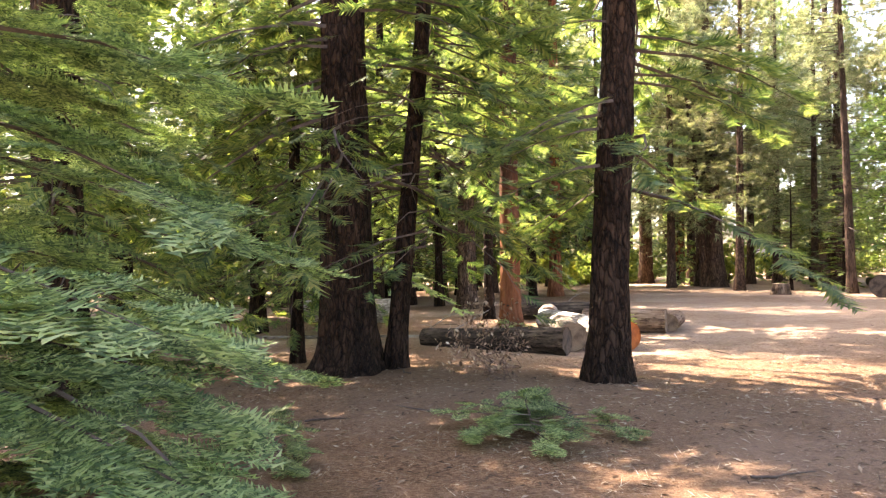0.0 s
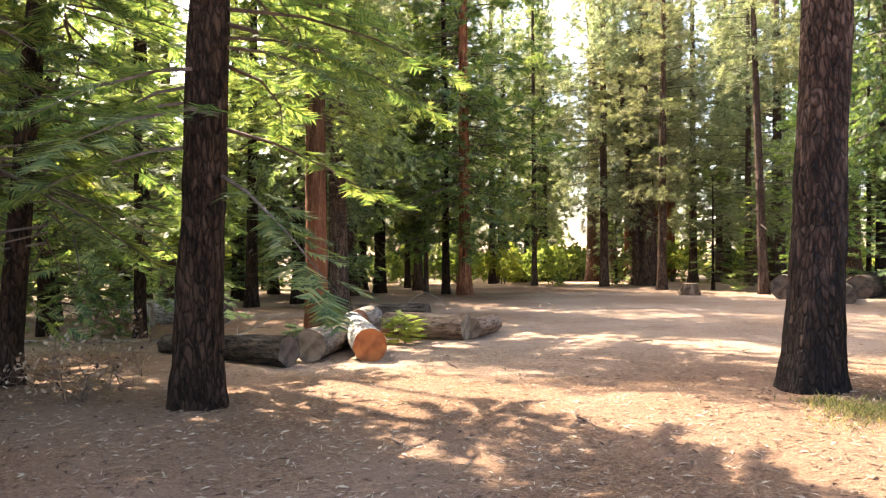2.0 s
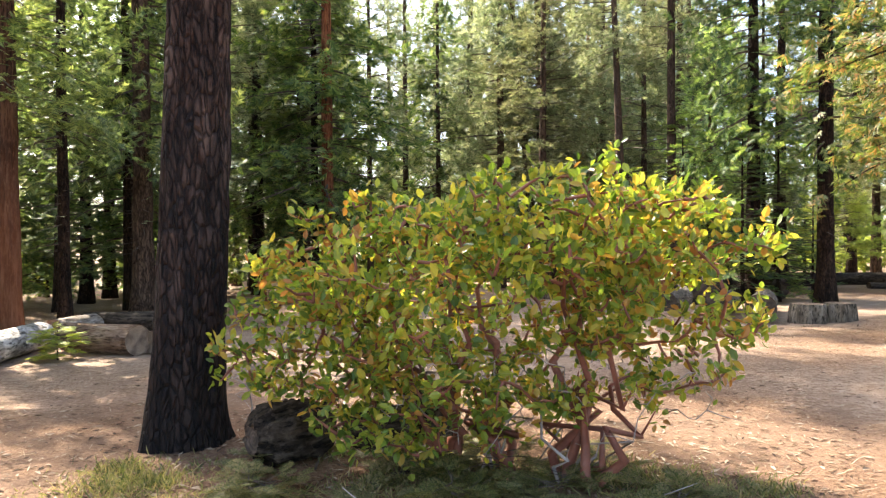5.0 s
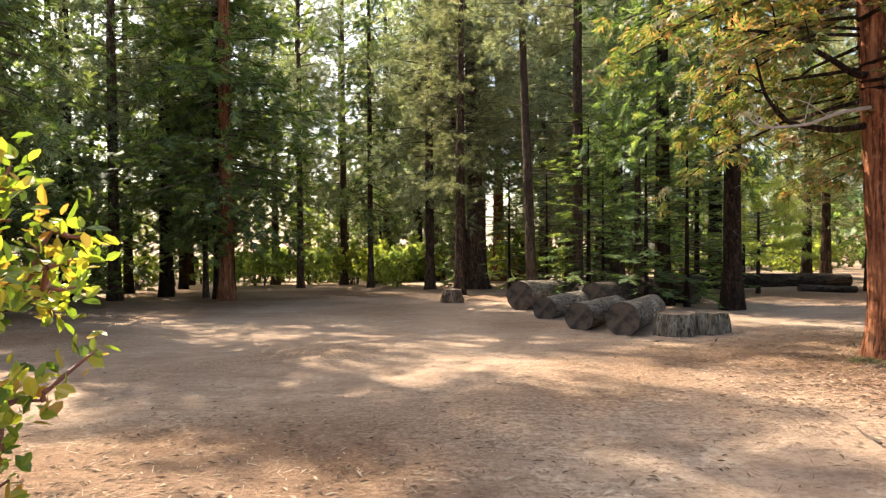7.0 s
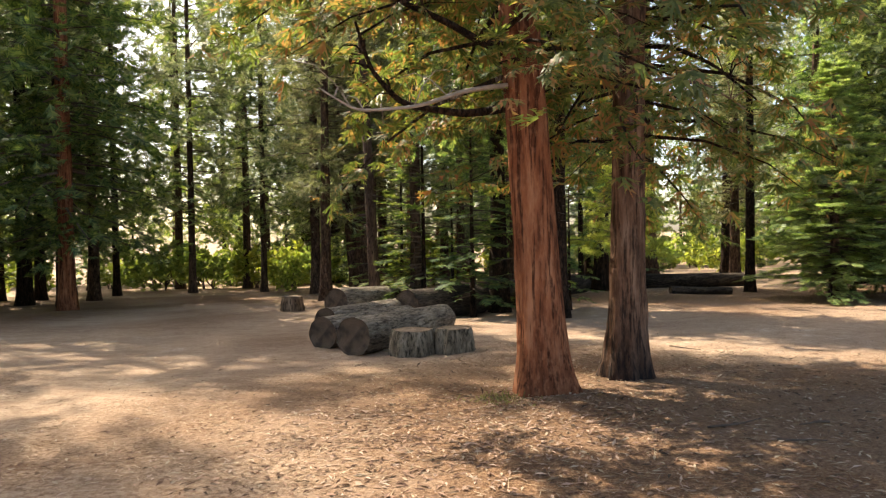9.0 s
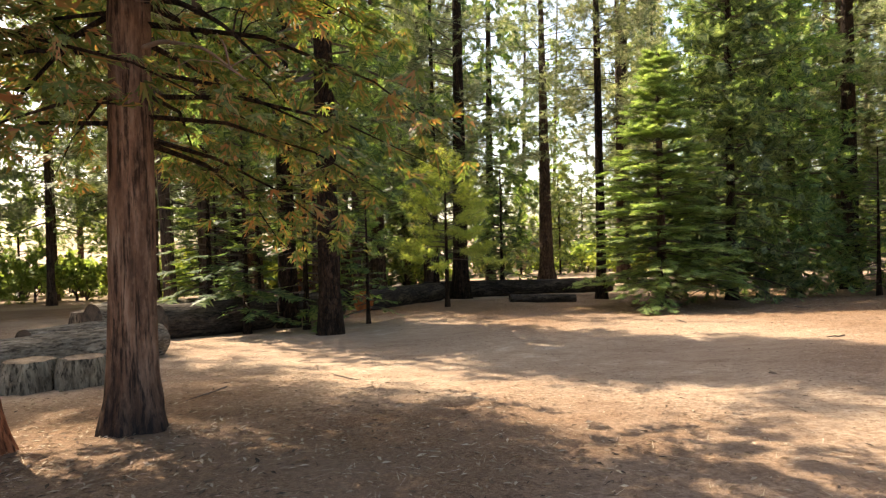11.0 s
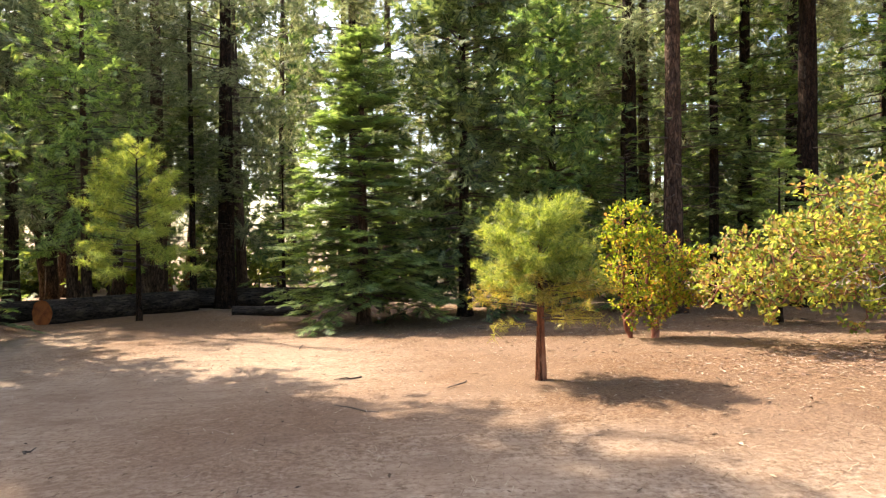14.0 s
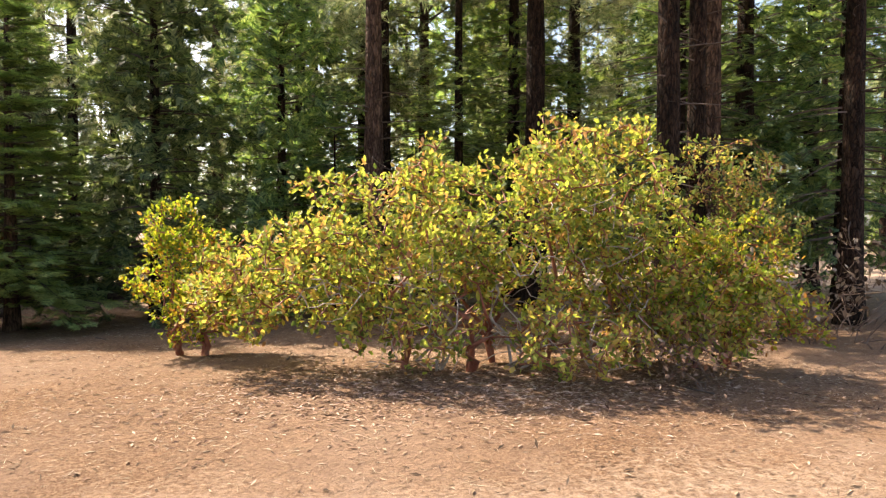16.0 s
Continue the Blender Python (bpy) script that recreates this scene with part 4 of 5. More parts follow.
for x, y, k in ((20.1, 21.6, 1.25), (19.0, 21.2, 1.2), (17.9, 22.6, 1.3), (21.3, 22.2, 0.8), (18.6, 24.2, 1.0), (17.2, 25.6, 1.1), (16.2, 27.5, 1.2), (33.4, 23.6, 1.0), (25.3, 31, 1.2)):
    t = thing("fir_sapling", pose(x, y, float(ground_z(x, y)), 0, 0, x * 90) @ Matrix.Scale(k, 4), "small dark green conifer in the shade of the trees", "sapling", "small conifers")
    part("trunk", TRUNKS.setdefault("sap", trunk_mesh("trunk", 3.7, 0.05, M_BARK_DARK, 19, sides=10, step=0.2)), t)
    tagged(part("limb_work", sap_c[0], t), kind="stuff")
    tagged(part("crown", sap_c[1], t), kind="stuff")


# -- the forest behind --
rngf = random.Random(11)
far_trunks = [trunk_mesh("trunk", 20, 0.22, m, 70 + i, sides=10, step=0.8, fine_to=9.0) for i, m in enumerate((M_BARK_FAR, M_BARK_DARK, M_BARK_BROWN))]
spots = []
tries = 0
while len(spots) < 94 and tries < 6000:
    tries += 1
    x, d = rngf.uniform(-38, 96), 30 + 46 * rngf.random() ** 1.3
    y = d - 0.8 + (x - 3.4) * 0.375
    if x > 38 and rngf.random() < 0.3:
        y -= 14
    if all((x - a) ** 2 + (y - b) ** 2 > 7 for a, b in spots) and all((x - q[0]) ** 2 + (y - q[1]) ** 2 > 3 for q in MID):
        spots.append((x, y))
for n, (x, y) in enumerate(spots):
    pine = rngf.random() < 0.62
    cs = FAR_SETS[n % 2] if pine else FAR_SETS[2 + n % 2]
    k = rngf.uniform(0.8, 1.15)
    t = thing("pine_tree" if pine else "fir_tree", pose(x, y, float(ground_z(x, y)) - 0.1, rngf.uniform(-2, 2), rngf.uniform(-2, 2), rngf.uniform(0, 360)) @ Matrix.Diagonal((k, k, k * (1.35 if x > 20 else 1.1), 1)),
              "distant pine with a pale airy crown" if pine else "distant dark conifer in the forest", "pine tree" if pine else "fir tree", TREE_FAR)
    part("trunk", far_trunks[n % 3], t)
    zc = rngf.uniform(1.6, 4.2) if pine else rngf.uniform(0.6, 2.6)
    for nm, me in zip(("limb_work", "crown"), cs):
        tagged(part(nm, me, t), kind="stuff").location = (0, 0, zc)

small = crown_meshes(59, 0.2, 4.6, cone(1.35, 0.2, 0.8), 50, FAR_T, 0.45, 8, M_FIR, rise=(-0.1, 0.4), droop=0.12, joints=3, flat=0.7, puff=0.1)
for n in range(70):
    x, d = rngf.uniform(-34, 88), 31 + 42 * rngf.random() ** 1.1
    y = d - 0.8 + (x - 3.4) * 0.375
    t = thing("fir_sapling", pose(x, y, float(ground_z(x, y)), 0, 0, rngf.uniform(0, 360)) @ Matrix.Scale(rngf.uniform(0.7, 1.25) * (d / 34), 4), "young green conifer at the forest's edge", "sapling", "young conifers of the forest")
    part("trunk", TRUNKS.setdefault("young", trunk_mesh("trunk", 4.4, 0.06, M_BARK_DARK, 20, sides=7, step=0.6)), t)
    for nm, me in zip(("limb_work", "crown"), small):
        tagged(part(nm, me, t), kind="stuff")
seedling = crown_meshes(58, 0.05, 0.2, cone(0.45, 0.2, 0.7), 11, NEEDLE_T, 0.19, 16, M_FIR_PALE, rise=(0.0, 0.25), droop=0.1, limb=0.012)
for x, y in ((3.7, 4.9), (3.5, 5.2), (4.0, 5.0), (2.0, 4.5), (4.3, 13.1)):
    t = thing("fir_seedling", pose(x, y, float(ground_z(x, y)), 0, 0, x * 200), "tiny green fir seedling in the needle litter", "seedling", "fir seedlings")
    tagged(part("crown", seedling[1], t), kind="stuff")
    tagged(part("limb_work", seedling[0], t), kind="stuff")
rngc = random.Random(29)
cover = crown_meshes(56, 0.04, 0.18, cone(0.42, 0.2, 0.7), 13, NEEDLE_T, 0.16, 13, M_GRASS, rise=(0.0, 0.3), droop=0.1, limb=0.01)
for _ in range(16):
    x, y = rngc.uniform(10.6, 12.9), rngc.uniform(6.0, 6.95)
    t = thing("ground_cover_plant", pose(x, y, float(ground_z(x, y)) - 0.02, 0, 0, rngc.uniform(0, 360)) @ Matrix.Scale(rngc.uniform(0.5, 0.85), 4), "low feathery green plant creeping under a bush", "plant", "ground cover by the bush")
    tagged(part("crown", cover[1], t), kind="stuff")
    tagged(part("limb_work", cover[0], t), kind="stuff")
tree("fir_seedling", 6.0, 12.55, "bushy pale green fir seedling between two logs", "seedling", trunk_mesh("trunk", 0.4, 0.012, M_BARK_DARK, 23, flare=0.2, sides=8, step=0.05), [crown_meshes(57, 0.06, 0.42, cone(0.42, 0.12, 0.7), 30, NEEDLE_T, 0.15, 24, M_YELLOW, rise=(0.1, 0.5), droop=0.1, limb=0.01)])


# ---- shrubs ----
def shrub_meshes(seed, feet, lobes, tips, leaves, size, leaf_mat, wood_mat, temps=LEAF_T, stem=0.03, crook=0.2, twigs=True):
    """Crooked stems from the feet that reach points in the lobes (centre, radii); leaves at the ends."""
    rng = random.Random(seed)
    wood = Geo()
    nodes = []
    lobes = list(lobes)
    for cx, cy, cz, rx, ry, rz in tuple(lobes):
        for _ in range(7):
            a, e, k = rng.uniform(0, 6.28), rng.uniform(-0.5, 1.2), rng.uniform(0.22, 0.42)
            lobes.append((cx + math.cos(a) * math.cos(e) * rx * 0.95, cy + math.sin(a) * math.cos(e) * ry * 0.95, max(0.25, cz + math.sin(e) * rz * 0.95), rx * k, ry * k, rz * k))
    total = sum(l[3] * l[4] * l[5] for l in lobes)
    goals = []
    for cx, cy, cz, rx, ry, rz in lobes:
        for _ in range(int(tips * rx * ry * rz / total) + 3):
            while True:
                p = np.array([rng.uniform(-1, 1) for _ in range(3)])
                q = np.linalg.norm(p)
                if 0.35 < q < 1:
                    break
            g = np.array((cx, cy, cz)) + p * np.array((rx, ry, rz)) * (1 + 0.25 * noise.noise(Vector(p * 2.5) + Vector((seed, 0, 0))))
            goals.append((max(g[0], -99), g[1], max(g[2], 0.12)))
    goals = np.array(goals)
    for fx, fy in feet:
        near = goals[np.argsort(((goals[:, :2] - (fx, fy)) ** 2).sum(1))[: max(6, len(goals) // (2 * len(feet)))]]
        for g in near[np.array([rng.randrange(len(near)) for _ in range(3)])]:
            a = np.array((fx, fy, -0.05))
            pts = [a + (g - a) * t + np.array((rng.uniform(-1, 1), rng.uniform(-1, 1), rng.uniform(-0.4, 0.9))) * crook * math.sin(t * 3.1) for t in np.linspace(0, 0.8, 7)]
            wood.tube(pts, stem * np.linspace(1.15, 0.4, 7), 7)
            nodes += pts[2:]
    nodes = np.array(nodes)
    spots = [[] for _ in temps]
    for g in goals[np.argsort([np.min(((nodes - q) ** 2).sum(1)) for q in goals])]:
        j = np.argmin(((nodes - g) ** 2).sum(1))
        a = nodes[j]
        mid = (a + g) / 2 + np.array([rng.uniform(-1, 1) for _ in range(3)]) * 0.12 * np.linalg.norm(g - a)
        if twigs:
            wood.tube([a, mid, g], [stem * 0.36, stem * 0.27, stem * 0.13], 4)
        nodes = np.vstack([nodes, mid, g])
        way = g - a + np.array((0, 0, 0.1))
        for _ in range(leaves):
            d = np.array([rng.gauss(0, 1) for _ in range(3)]) + way / (np.linalg.norm(way) + 0.01) * 0.9
            back = rng.random() ** 1.5
            p = g * (1 - back * 0.6) + mid * back * 0.6 + np.array([rng.gauss(0, 1) for _ in range(3)]) * 0.035
            spots[rng.randrange(len(temps))].append((d, [rng.gauss(0, 0.8), rng.gauss(0, 0.8), 1], p, size * rng.uniform(0.65, 1.25)))
    green = Geo()
    for tmp, sp in zip(temps, spots):
        if sp:
            green.scatter(tmp, turned([s[0] for s in sp], [s[1] for s in sp]), [s[2] for s in sp], [s[3] for s in sp])
    return wood.mesh("stems", wood_mat, True), green.mesh("leaves", leaf_mat)


def shrub(x, y, label, meshes, name="manzanita_bush", group="", m=None, dead=None):
    t = thing(name, pose(x, y, float(ground_z(x, y))) @ (m or Matrix()), label, "bush", group)
    tagged(part("branchwork", meshes[0], t), kind="stuff")
    tagged(part("foliage", meshes[1], t), kind="stuff")
    if dead:
        tagged(part("dry_branchwork", dead[0], t, "bare grey dead twigs"), kind="stuff")


shrub(12.05, 6.65, "manzanita bush with red crooked stems and green and orange leaves", shrub_meshes(
    201, [(0.45, -0.1), (0.3, 0.05), (-0.3, 0.1), (0.0, 0.15)], [(-0.15, 0.1, 0.95, 1.05, 0.7, 0.62), (0.85, 0.0, 1.0, 0.6, 0.5, 0.6), (-1.05, 0.25, 0.7, 0.5, 0.45, 0.42), (0.2, -0.2, 1.35, 0.6, 0.4, 0.3), (-0.4, 0.0, 0.4, 0.8, 0.35, 0.25)], 820, 15, 0.06, M_LEAF, M_MANZ, stem=0.028, crook=0.2), dead=shrub_meshes(
    214, [(0.3, -0.1), (-0.1, 0.1)], [(0.2, 0.0, 0.4, 0.9, 0.4, 0.35), (0.4, 0, 0.5, 0.4, 0.3, 0.35)], 50, 1, 0.02, M_LEAF, M_DRY, stem=0.01, crook=0.2))
shrub(31.6, 18.25, "small manzanita bush with yellow-green leaves", shrub_meshes(
    202, [(0.2, 0), (-0.1, 0.1)], [(0.1, 0, 0.95, 0.65, 0.6, 0.55), (-0.15, 0, 1.45, 0.38, 0.4, 0.35), (0.6, -0.1, 0.8, 0.5, 0.5, 0.4), (0.1, -0.1, 0.45, 0.5, 0.4, 0.3)], 380, 14, 0.056, M_LEAF_GOLD, M_MANZ, crook=0.08))
shrub(34.8, 16.7, "broad yellow-green manzanita bush with bare lower branches", shrub_meshes(
    203, [(-0.9, -0.1), (-0.3, -0.3), (0.5, 0), (1.1, 0.1), (0.1, 0.3)], [(-2.0, 0.2, 0.9, 0.85, 0.8, 0.6), (-1.1, 0, 1.15, 1.1, 1.0, 0.85), (0.2, 0.1, 1.3, 1.2, 1.0, 0.9), (0.9, -0.4, 1.75, 0.75, 0.8, 0.75), (1.5, -0.2, 1.0, 0.8, 0.8, 0.8), (0.4, -1.1, 0.4, 0.6, 0.4, 0.35), (2.0, -0.6, 0.5, 0.7, 0.5, 0.45), (-2.5, 0.1, 0.7, 0.5, 0.5, 0.45), (-0.9, -0.6, 0.45, 0.6, 0.5, 0.3), (1.3, -0.7, 0.4, 0.7, 0.5, 0.35)], 1900, 12, 0.066, M_LEAF_GOLD, M_MANZ), dead=shrub_meshes(
    213, [(0.2, -0.3), (1.0, -0.3), (1.6, 0), (-0.6, -0.2)], [(0.1, -0.5, 1.1, 1.1, 0.6, 0.6), (0.9, -0.7, 1.4, 0.6, 0.4, 0.5), (-1.2, -0.5, 0.8, 0.7, 0.5, 0.4), (0.8, -0.8, 0.4, 1.0, 0.5, 0.4), (2.0, -0.3, 0.5, 0.7, 0.5, 0.45), (-0.6, -0.6, 0.3, 0.8, 0.4, 0.25)], 330, 1, 0.02, M_LEAF_GOLD, M_DRY, stem=0.016, crook=0.3))
shrub(37.0, 16.5, "low manzanita bush with fresh green tips and dead twigs", shrub_meshes(
    204, [(-0.1, 0), (0.4, 0.1)], [(-0.3, 0, 0.8, 0.8, 0.8, 0.6), (0.4, 0, 1.15, 0.5, 0.5, 0.5), (0.6, -0.2, 0.5, 0.5, 0.5, 0.4)], 460, 14, 0.056, M_LEAF_GOLD, M_MANZ))
shrub(38.9, 19.0, "tall thin manzanita bush in the shade of the trunks", shrub_meshes(
    205, [(0, 0), (0.3, 0.1)], [(0.0, 0, 2.3, 0.75, 0.6, 0.55), (0.5, 0.1, 1.5, 0.7, 0.6, 0.6), (-0.5, 0, 1.1, 0.6, 0.6, 0.5)], 330, 11, 0.06, M_LEAF, M_MANZ))
far_bush = [shrub_meshes(210 + i, [(0, 0), (0.3, 0.2)], [(0, 0, 0.7, 1.2, 1.0, 0.7), (0.7, 0, 1.0, 0.7, 0.7, 0.7)], 80, 9, 0.22, M_SHRUB, M_TWIG, temps=KITE_T, twigs=False) for i in range(2)]
rngs = random.Random(5)
for n in range(70):
    x = rngs.uniform(-12, 62) if n < 46 else rngs.uniform(6, 18)
    d = rngs.uniform(31, 50) if n < 46 and x > 8 else rngs.uniform(40, 50)
    y = d - 0.8 + (x - 3.4) * 0.375
    shrub(x, y, "bright yellow-green bush at the forest's far edge", far_bush[n % 2], "wild_bush", "bushes beyond the clearing", pose(0, 0, -0.05, 0, 0, rngs.uniform(0, 360)) @ Matrix.Scale(rngs.uniform(0.7, 1.5), 4))


brush = shrub_meshes(220, [(0, 0), (0.4, 0.1), (-0.4, 0.2)], [(0, 0, 0.35, 0.8, 0.45, 0.3), (0.5, -0.2, 0.25, 0.6, 0.3, 0.2), (-0.4, 0.1, 0.6, 0.5, 0.4, 0.3)], 170, 2, 0.05, M_DEADLEAF, M_DRYBROWN, stem=0.007, crook=0.25)
for x, y, k, lab in ((3.5, 7.5, 1.0, "tangle of dry brown twigs under the firs"), (38.0, 17.3, 1.5, "heap of dry brown brush beside a bush"), (39.4, 17.9, 1.7, "heap of dry brown brush beside a bush"), (36.3, 15.9, 1.1, "dry brown twigs at the foot of a bush")):
    t = thing("dead_brush", pose(x, y, float(ground_z(x, y)), 0, 0, x * 77) @ Matrix.Scale(k, 4), lab, "brush")
    tagged(part("brushwood", brush[0], t), kind="stuff")
    tagged(part("dry_leaves", brush[1], t), kind="stuff")


def dead_branch(x, y, turn, pts, r, label, seed):
    """A bare fallen branch with forks, lying or arched over the dirt."""
    rng = random.Random(seed)
    pts = np.array(pts, float)
    k = np.linspace(0, len(pts) - 1, 5 * len(pts))
    way = np.stack([np.interp(k, np.arange(len(pts)), pts[:, a]) for a in range(3)], -1)
    for _ in range(3):
        way[1:-1] = (way[:-2] + way[1:-1] * 2 + way[2:]) / 4
    t = thing("dead_branch", pose(x, y, float(ground_z(x, y)), 0, 0, turn), label, "branch")
    g = Geo()
    g.tube(way, r * np.linspace(1.2, 0.3, len(way)), 6)
    part("stem", g.mesh("stem", M_DRY, True), t)
    for _ in range(6):
        g = Geo()
        i = rng.randrange(2, len(way) - 1)
        d = np.array((rng.uniform(-1, 1), rng.uniform(-1, 1), rng.uniform(0.0, 0.7))) * rng.uniform(0.12, 0.35)
        g.tube([way[i], way[i] + d * 0.5 + np.array((0, 0, 0.02)), way[i] + d], [r * 0.5, r * 0.35, 0.002], 4)
        part("twig", g.mesh("twig", M_DRY, True), t)


dead_branch(3.4, 13.3, 15, [(-0.5, 0, 0.02), (-0.2, 0.05, 0.12), (0.1, 0, 0.3), (0.4, 0.1, 0.42)], 0.016, "bleached forked branch sticking up by the logs", 1)
dead_branch(2.9, 13.1, -20, [(-0.4, 0, 0.03), (-0.1, 0.05, 0.25), (0.2, 0, 0.4), (0.5, 0.1, 0.38)], 0.014, "bleached forked branch sticking up by the logs", 2)
dead_branch(6.1, 16.3, 0, [(-0.45, 0, 0.0), (-0.38, 0, 0.4), (0.0, 0, 0.62), (0.38, 0, 0.4), (0.5, 0, 0.02)], 0.008, "thin dry branch arched over the dirt", 3)
dead_branch(11.5, 5.7, 25, [(-0.5, 0, 0.03), (-0.1, 0.06, 0.05), (0.25, 0, 0.09), (0.5, 0.2, 0.12)], 0.008, "pale dry branch lying in the grass", 4)
dead_branch(12.4, 5.95, 70, [(-0.4, 0, 0.03), (0, 0.06, 0.06), (0.3, -0.15, 0.05)], 0.007, "pale dry branch lying in the grass", 5)
dead_branch(10.33, 7.75, 0, [(0.0, 0, -0.02), (0.01, 0, 0.2), (-0.02, 0, 0.33), (-0.16, 0, 0.4)], 0.006, "thin bent dry stalk beside a pine trunk", 6)


# ---- logs and stumps ----
def log(name, p0, p1, r0, r1, mat, cut, label, seed, relief=0.06, category="log", group="", sink=0.1, lift=0.0, worn=0.0):
    """A felled log from p0 to p1 (ground points) with bark and two sawn ends."""
    rng = random.Random(seed)
    a = Vector((*p0, float(ground_z(*p0)) + r0 * (1 - sink) + lift))
    b = Vector((*p1, float(ground_z(*p1)) + r1 * (1 - sink) + lift))
    ln = (b - a).length
    t = thing(name, Matrix.Translation(a) @ (b - a).to_track_quat("X", "Z").to_matrix().to_4x4(), label, category, group)
    sides, rows = (48, max(24, int(ln / 0.018))) if worn > 0.2 else (30, max(14, int(ln / 0.07)))
    xs = np.linspace(0, ln, rows)
    th = np.arange(sides) * 2 * np.pi / sides
    v = np.zeros((rows, sides, 3))
    for i, x in enumerate(xs):
        rr = (r0 + (r1 - r0) * x / ln) * np.array([1 + relief * (noise.noise(Vector((x * 0.9 + seed * 3, math.cos(w) * 2.2, math.sin(w) * 2.2))) + 0.6 * noise.noise(Vector((x * 2.0 + seed, math.cos(w) * 6, math.sin(w) * 6))) + 0.45 * noise.noise(Vector((x * 6 + seed, math.cos(w) * 11, math.sin(w) * 11)))) for w in th])
        rr = rr * (1 - worn * abs(2 * x / ln - 1) ** 3)
        if worn > 0.2:
            rr = rr * np.array([1 + 0.22 * noise.noise(Vector((x * 14 + seed, math.cos(w) * 3, math.sin(w) * 3))) + 0.12 * noise.noise(Vector((x * 38 + seed, math.cos(w) * 8, math.sin(w) * 8))) for w in th])
        v[i, :, 0], v[i, :, 1], v[i, :, 2] = x, np.cos(th) * rr, np.sin(th) * rr
    i, j = np.meshgrid(np.arange(rows - 1), np.arange(sides), indexing="ij")
    q = np.stack([i * sides + j, (i + 1) * sides + j, (i + 1) * sides + (j + 1) % sides, i * sides + (j + 1) % sides], -1).reshape(-1, 4)
    part("bark", mesh_of("bark", v.reshape(-1, 3), q, mat, True), t)
    for end, s in ((0, 1), (rows - 1, -1)):
        rings = [v[end] * (1, f, f) + np.array((s * dx, 0, 0)) for f, dx in ((0.995, 0.0), (0.93, 0.012), (0.6, 0.02), (0.25, 0.015))]
        vv = np.concatenate(rings + [np.array([(xs[end] + s * 0.012, 0, 0)])])
        vv[:, 0] += np.array([0.008 * noise.noise(Vector(p * 9)) for p in vv])
        ff = []
        for k in range(3):
            for j2 in range(sides):
                ff.append((k * sides + j2, k * sides + (j2 + 1) % sides, (k + 1) * sides + (j2 + 1) % sides, (k + 1) * sides + j2))
        tri = [(3 * sides + j2, 3 * sides + (j2 + 1) % sides, 4 * sides) for j2 in range(sides)]
        me = bpy.data.meshes.new("cut_end")
        me.from_pydata([tuple(p) for p in vv], [], ff + tri)
        me.materials.append(cut)
        part("cut_end", me, t)
    return t


LOGS = "logs lying in the clearing"
log("log", (5.72, 10.55), (4.9, 13.9), 0.23, 0.21, M_LOGWHITE, M_CUT_ORANGE, "bleached log with a fresh orange sawn end", 1, group=LOGS)
log("log", (4.9, 10.55), (5.1, 13.2), 0.225, 0.2, M_LOGPILE, M_CUT_GREY, "grey-brown log lying beside a bleached one", 2, group=LOGS)
log("log", (4.75, 10.1), (2.6, 11.3), 0.2, 0.14, M_LOGDARK, M_CUT_DARK, "dark rotting log in the shade", 3, 0.16, group=LOGS)
log("log", (7.0, 12.9), (5.6, 13.5), 0.225, 0.23, M_LOGSMOOTH, M_CUT_GREY, "smooth brown log on the clearing's floor", 4, group=LOGS)
log("log", (7.1, 13.05), (7.5, 13.9), 0.165, 0.16, M_LOGSMOOTH, M_CUT_GREY, "short brown log with a pale sawn end", 5, group=LOGS)
log("log", (6.2, 15.4), (4.5, 15.9), 0.22, 0.2, M_LOGDARK, M_CUT_DARK, "dark log lying behind the others", 6, group=LOGS)
log("log", (1.9, 15.6), (-0.6, 16.6), 0.30, 0.28, M_LOGWHITE, M_CUT_DARK, "thick bleached log at the foot of the trees", 7, group=LOGS)
log("log", (4.98, 14.1), (5.1, 15.1), 0.22, 0.22, M_LOGGREY, M_CUT_GREY, "short bleached log end", 8, group=LOGS)
log("log", (3.3, 12.4), (-1.5, 13.0), 0.035, 0.025, M_LOGGREY, M_CUT_GREY, "thin bleached pole lying on the ground", 9, group=LOGS)
log("log", (17.13, 15.6), (18.35, 18.3), 0.27, 0.25, M_LOGPILE, M_CUT_DARK, "weathered brown log in the log pile", 10, group=LOGS)
log("log", (16.58, 16.35), (17.7, 18.6), 0.245, 0.24, M_LOGPILE, M_CUT_DARK, "grey-brown log in the log pile", 11, group=LOGS)
log("log", (16.25, 18.5), (17.5, 21.0), 0.24, 0.24, M_LOGPILE, M_CUT_DARK, "mossy brown log in the log pile", 12, group=LOGS)
log("log", (16.0, 21.3), (17.6, 23.6), 0.36, 0.33, M_LOGPILE, M_CUT_DARK, "thick log with a dark sawn end", 13, group=LOGS)
log("log", (18.2, 20.9), (17.3, 23.0), 0.31, 0.3, M_LOGDARK, M_CUT_DARK, "dark charred log behind the pile", 14, 0.12, group=LOGS)
log("log", (18.95, 21.9), (18.6, 24.0), 0.33, 0.3, M_LOGBROWN, M_CUT_ORANGE, "log with a reddish sawn end", 15, group=LOGS)
log("log", (20.5, 22.4), (19.9, 24.4), 0.31, 0.3, M_LOGDARK, M_CUT_DARK, "dark thick log between the trunks", 16, group=LOGS)
log("log", (22.6, 30.6), (28.9, 30.4), 0.30, 0.24, M_LOGDARK, M_CUT_DARK, "long dark fallen trunk across the clearing's far side", 17, group=LOGS)
log("log", (18.6, 24.6), (20.5, 29.5), 0.28, 0.24, M_LOGDARK, M_CUT_DARK, "long dark log with a sunlit top", 18, group=LOGS)
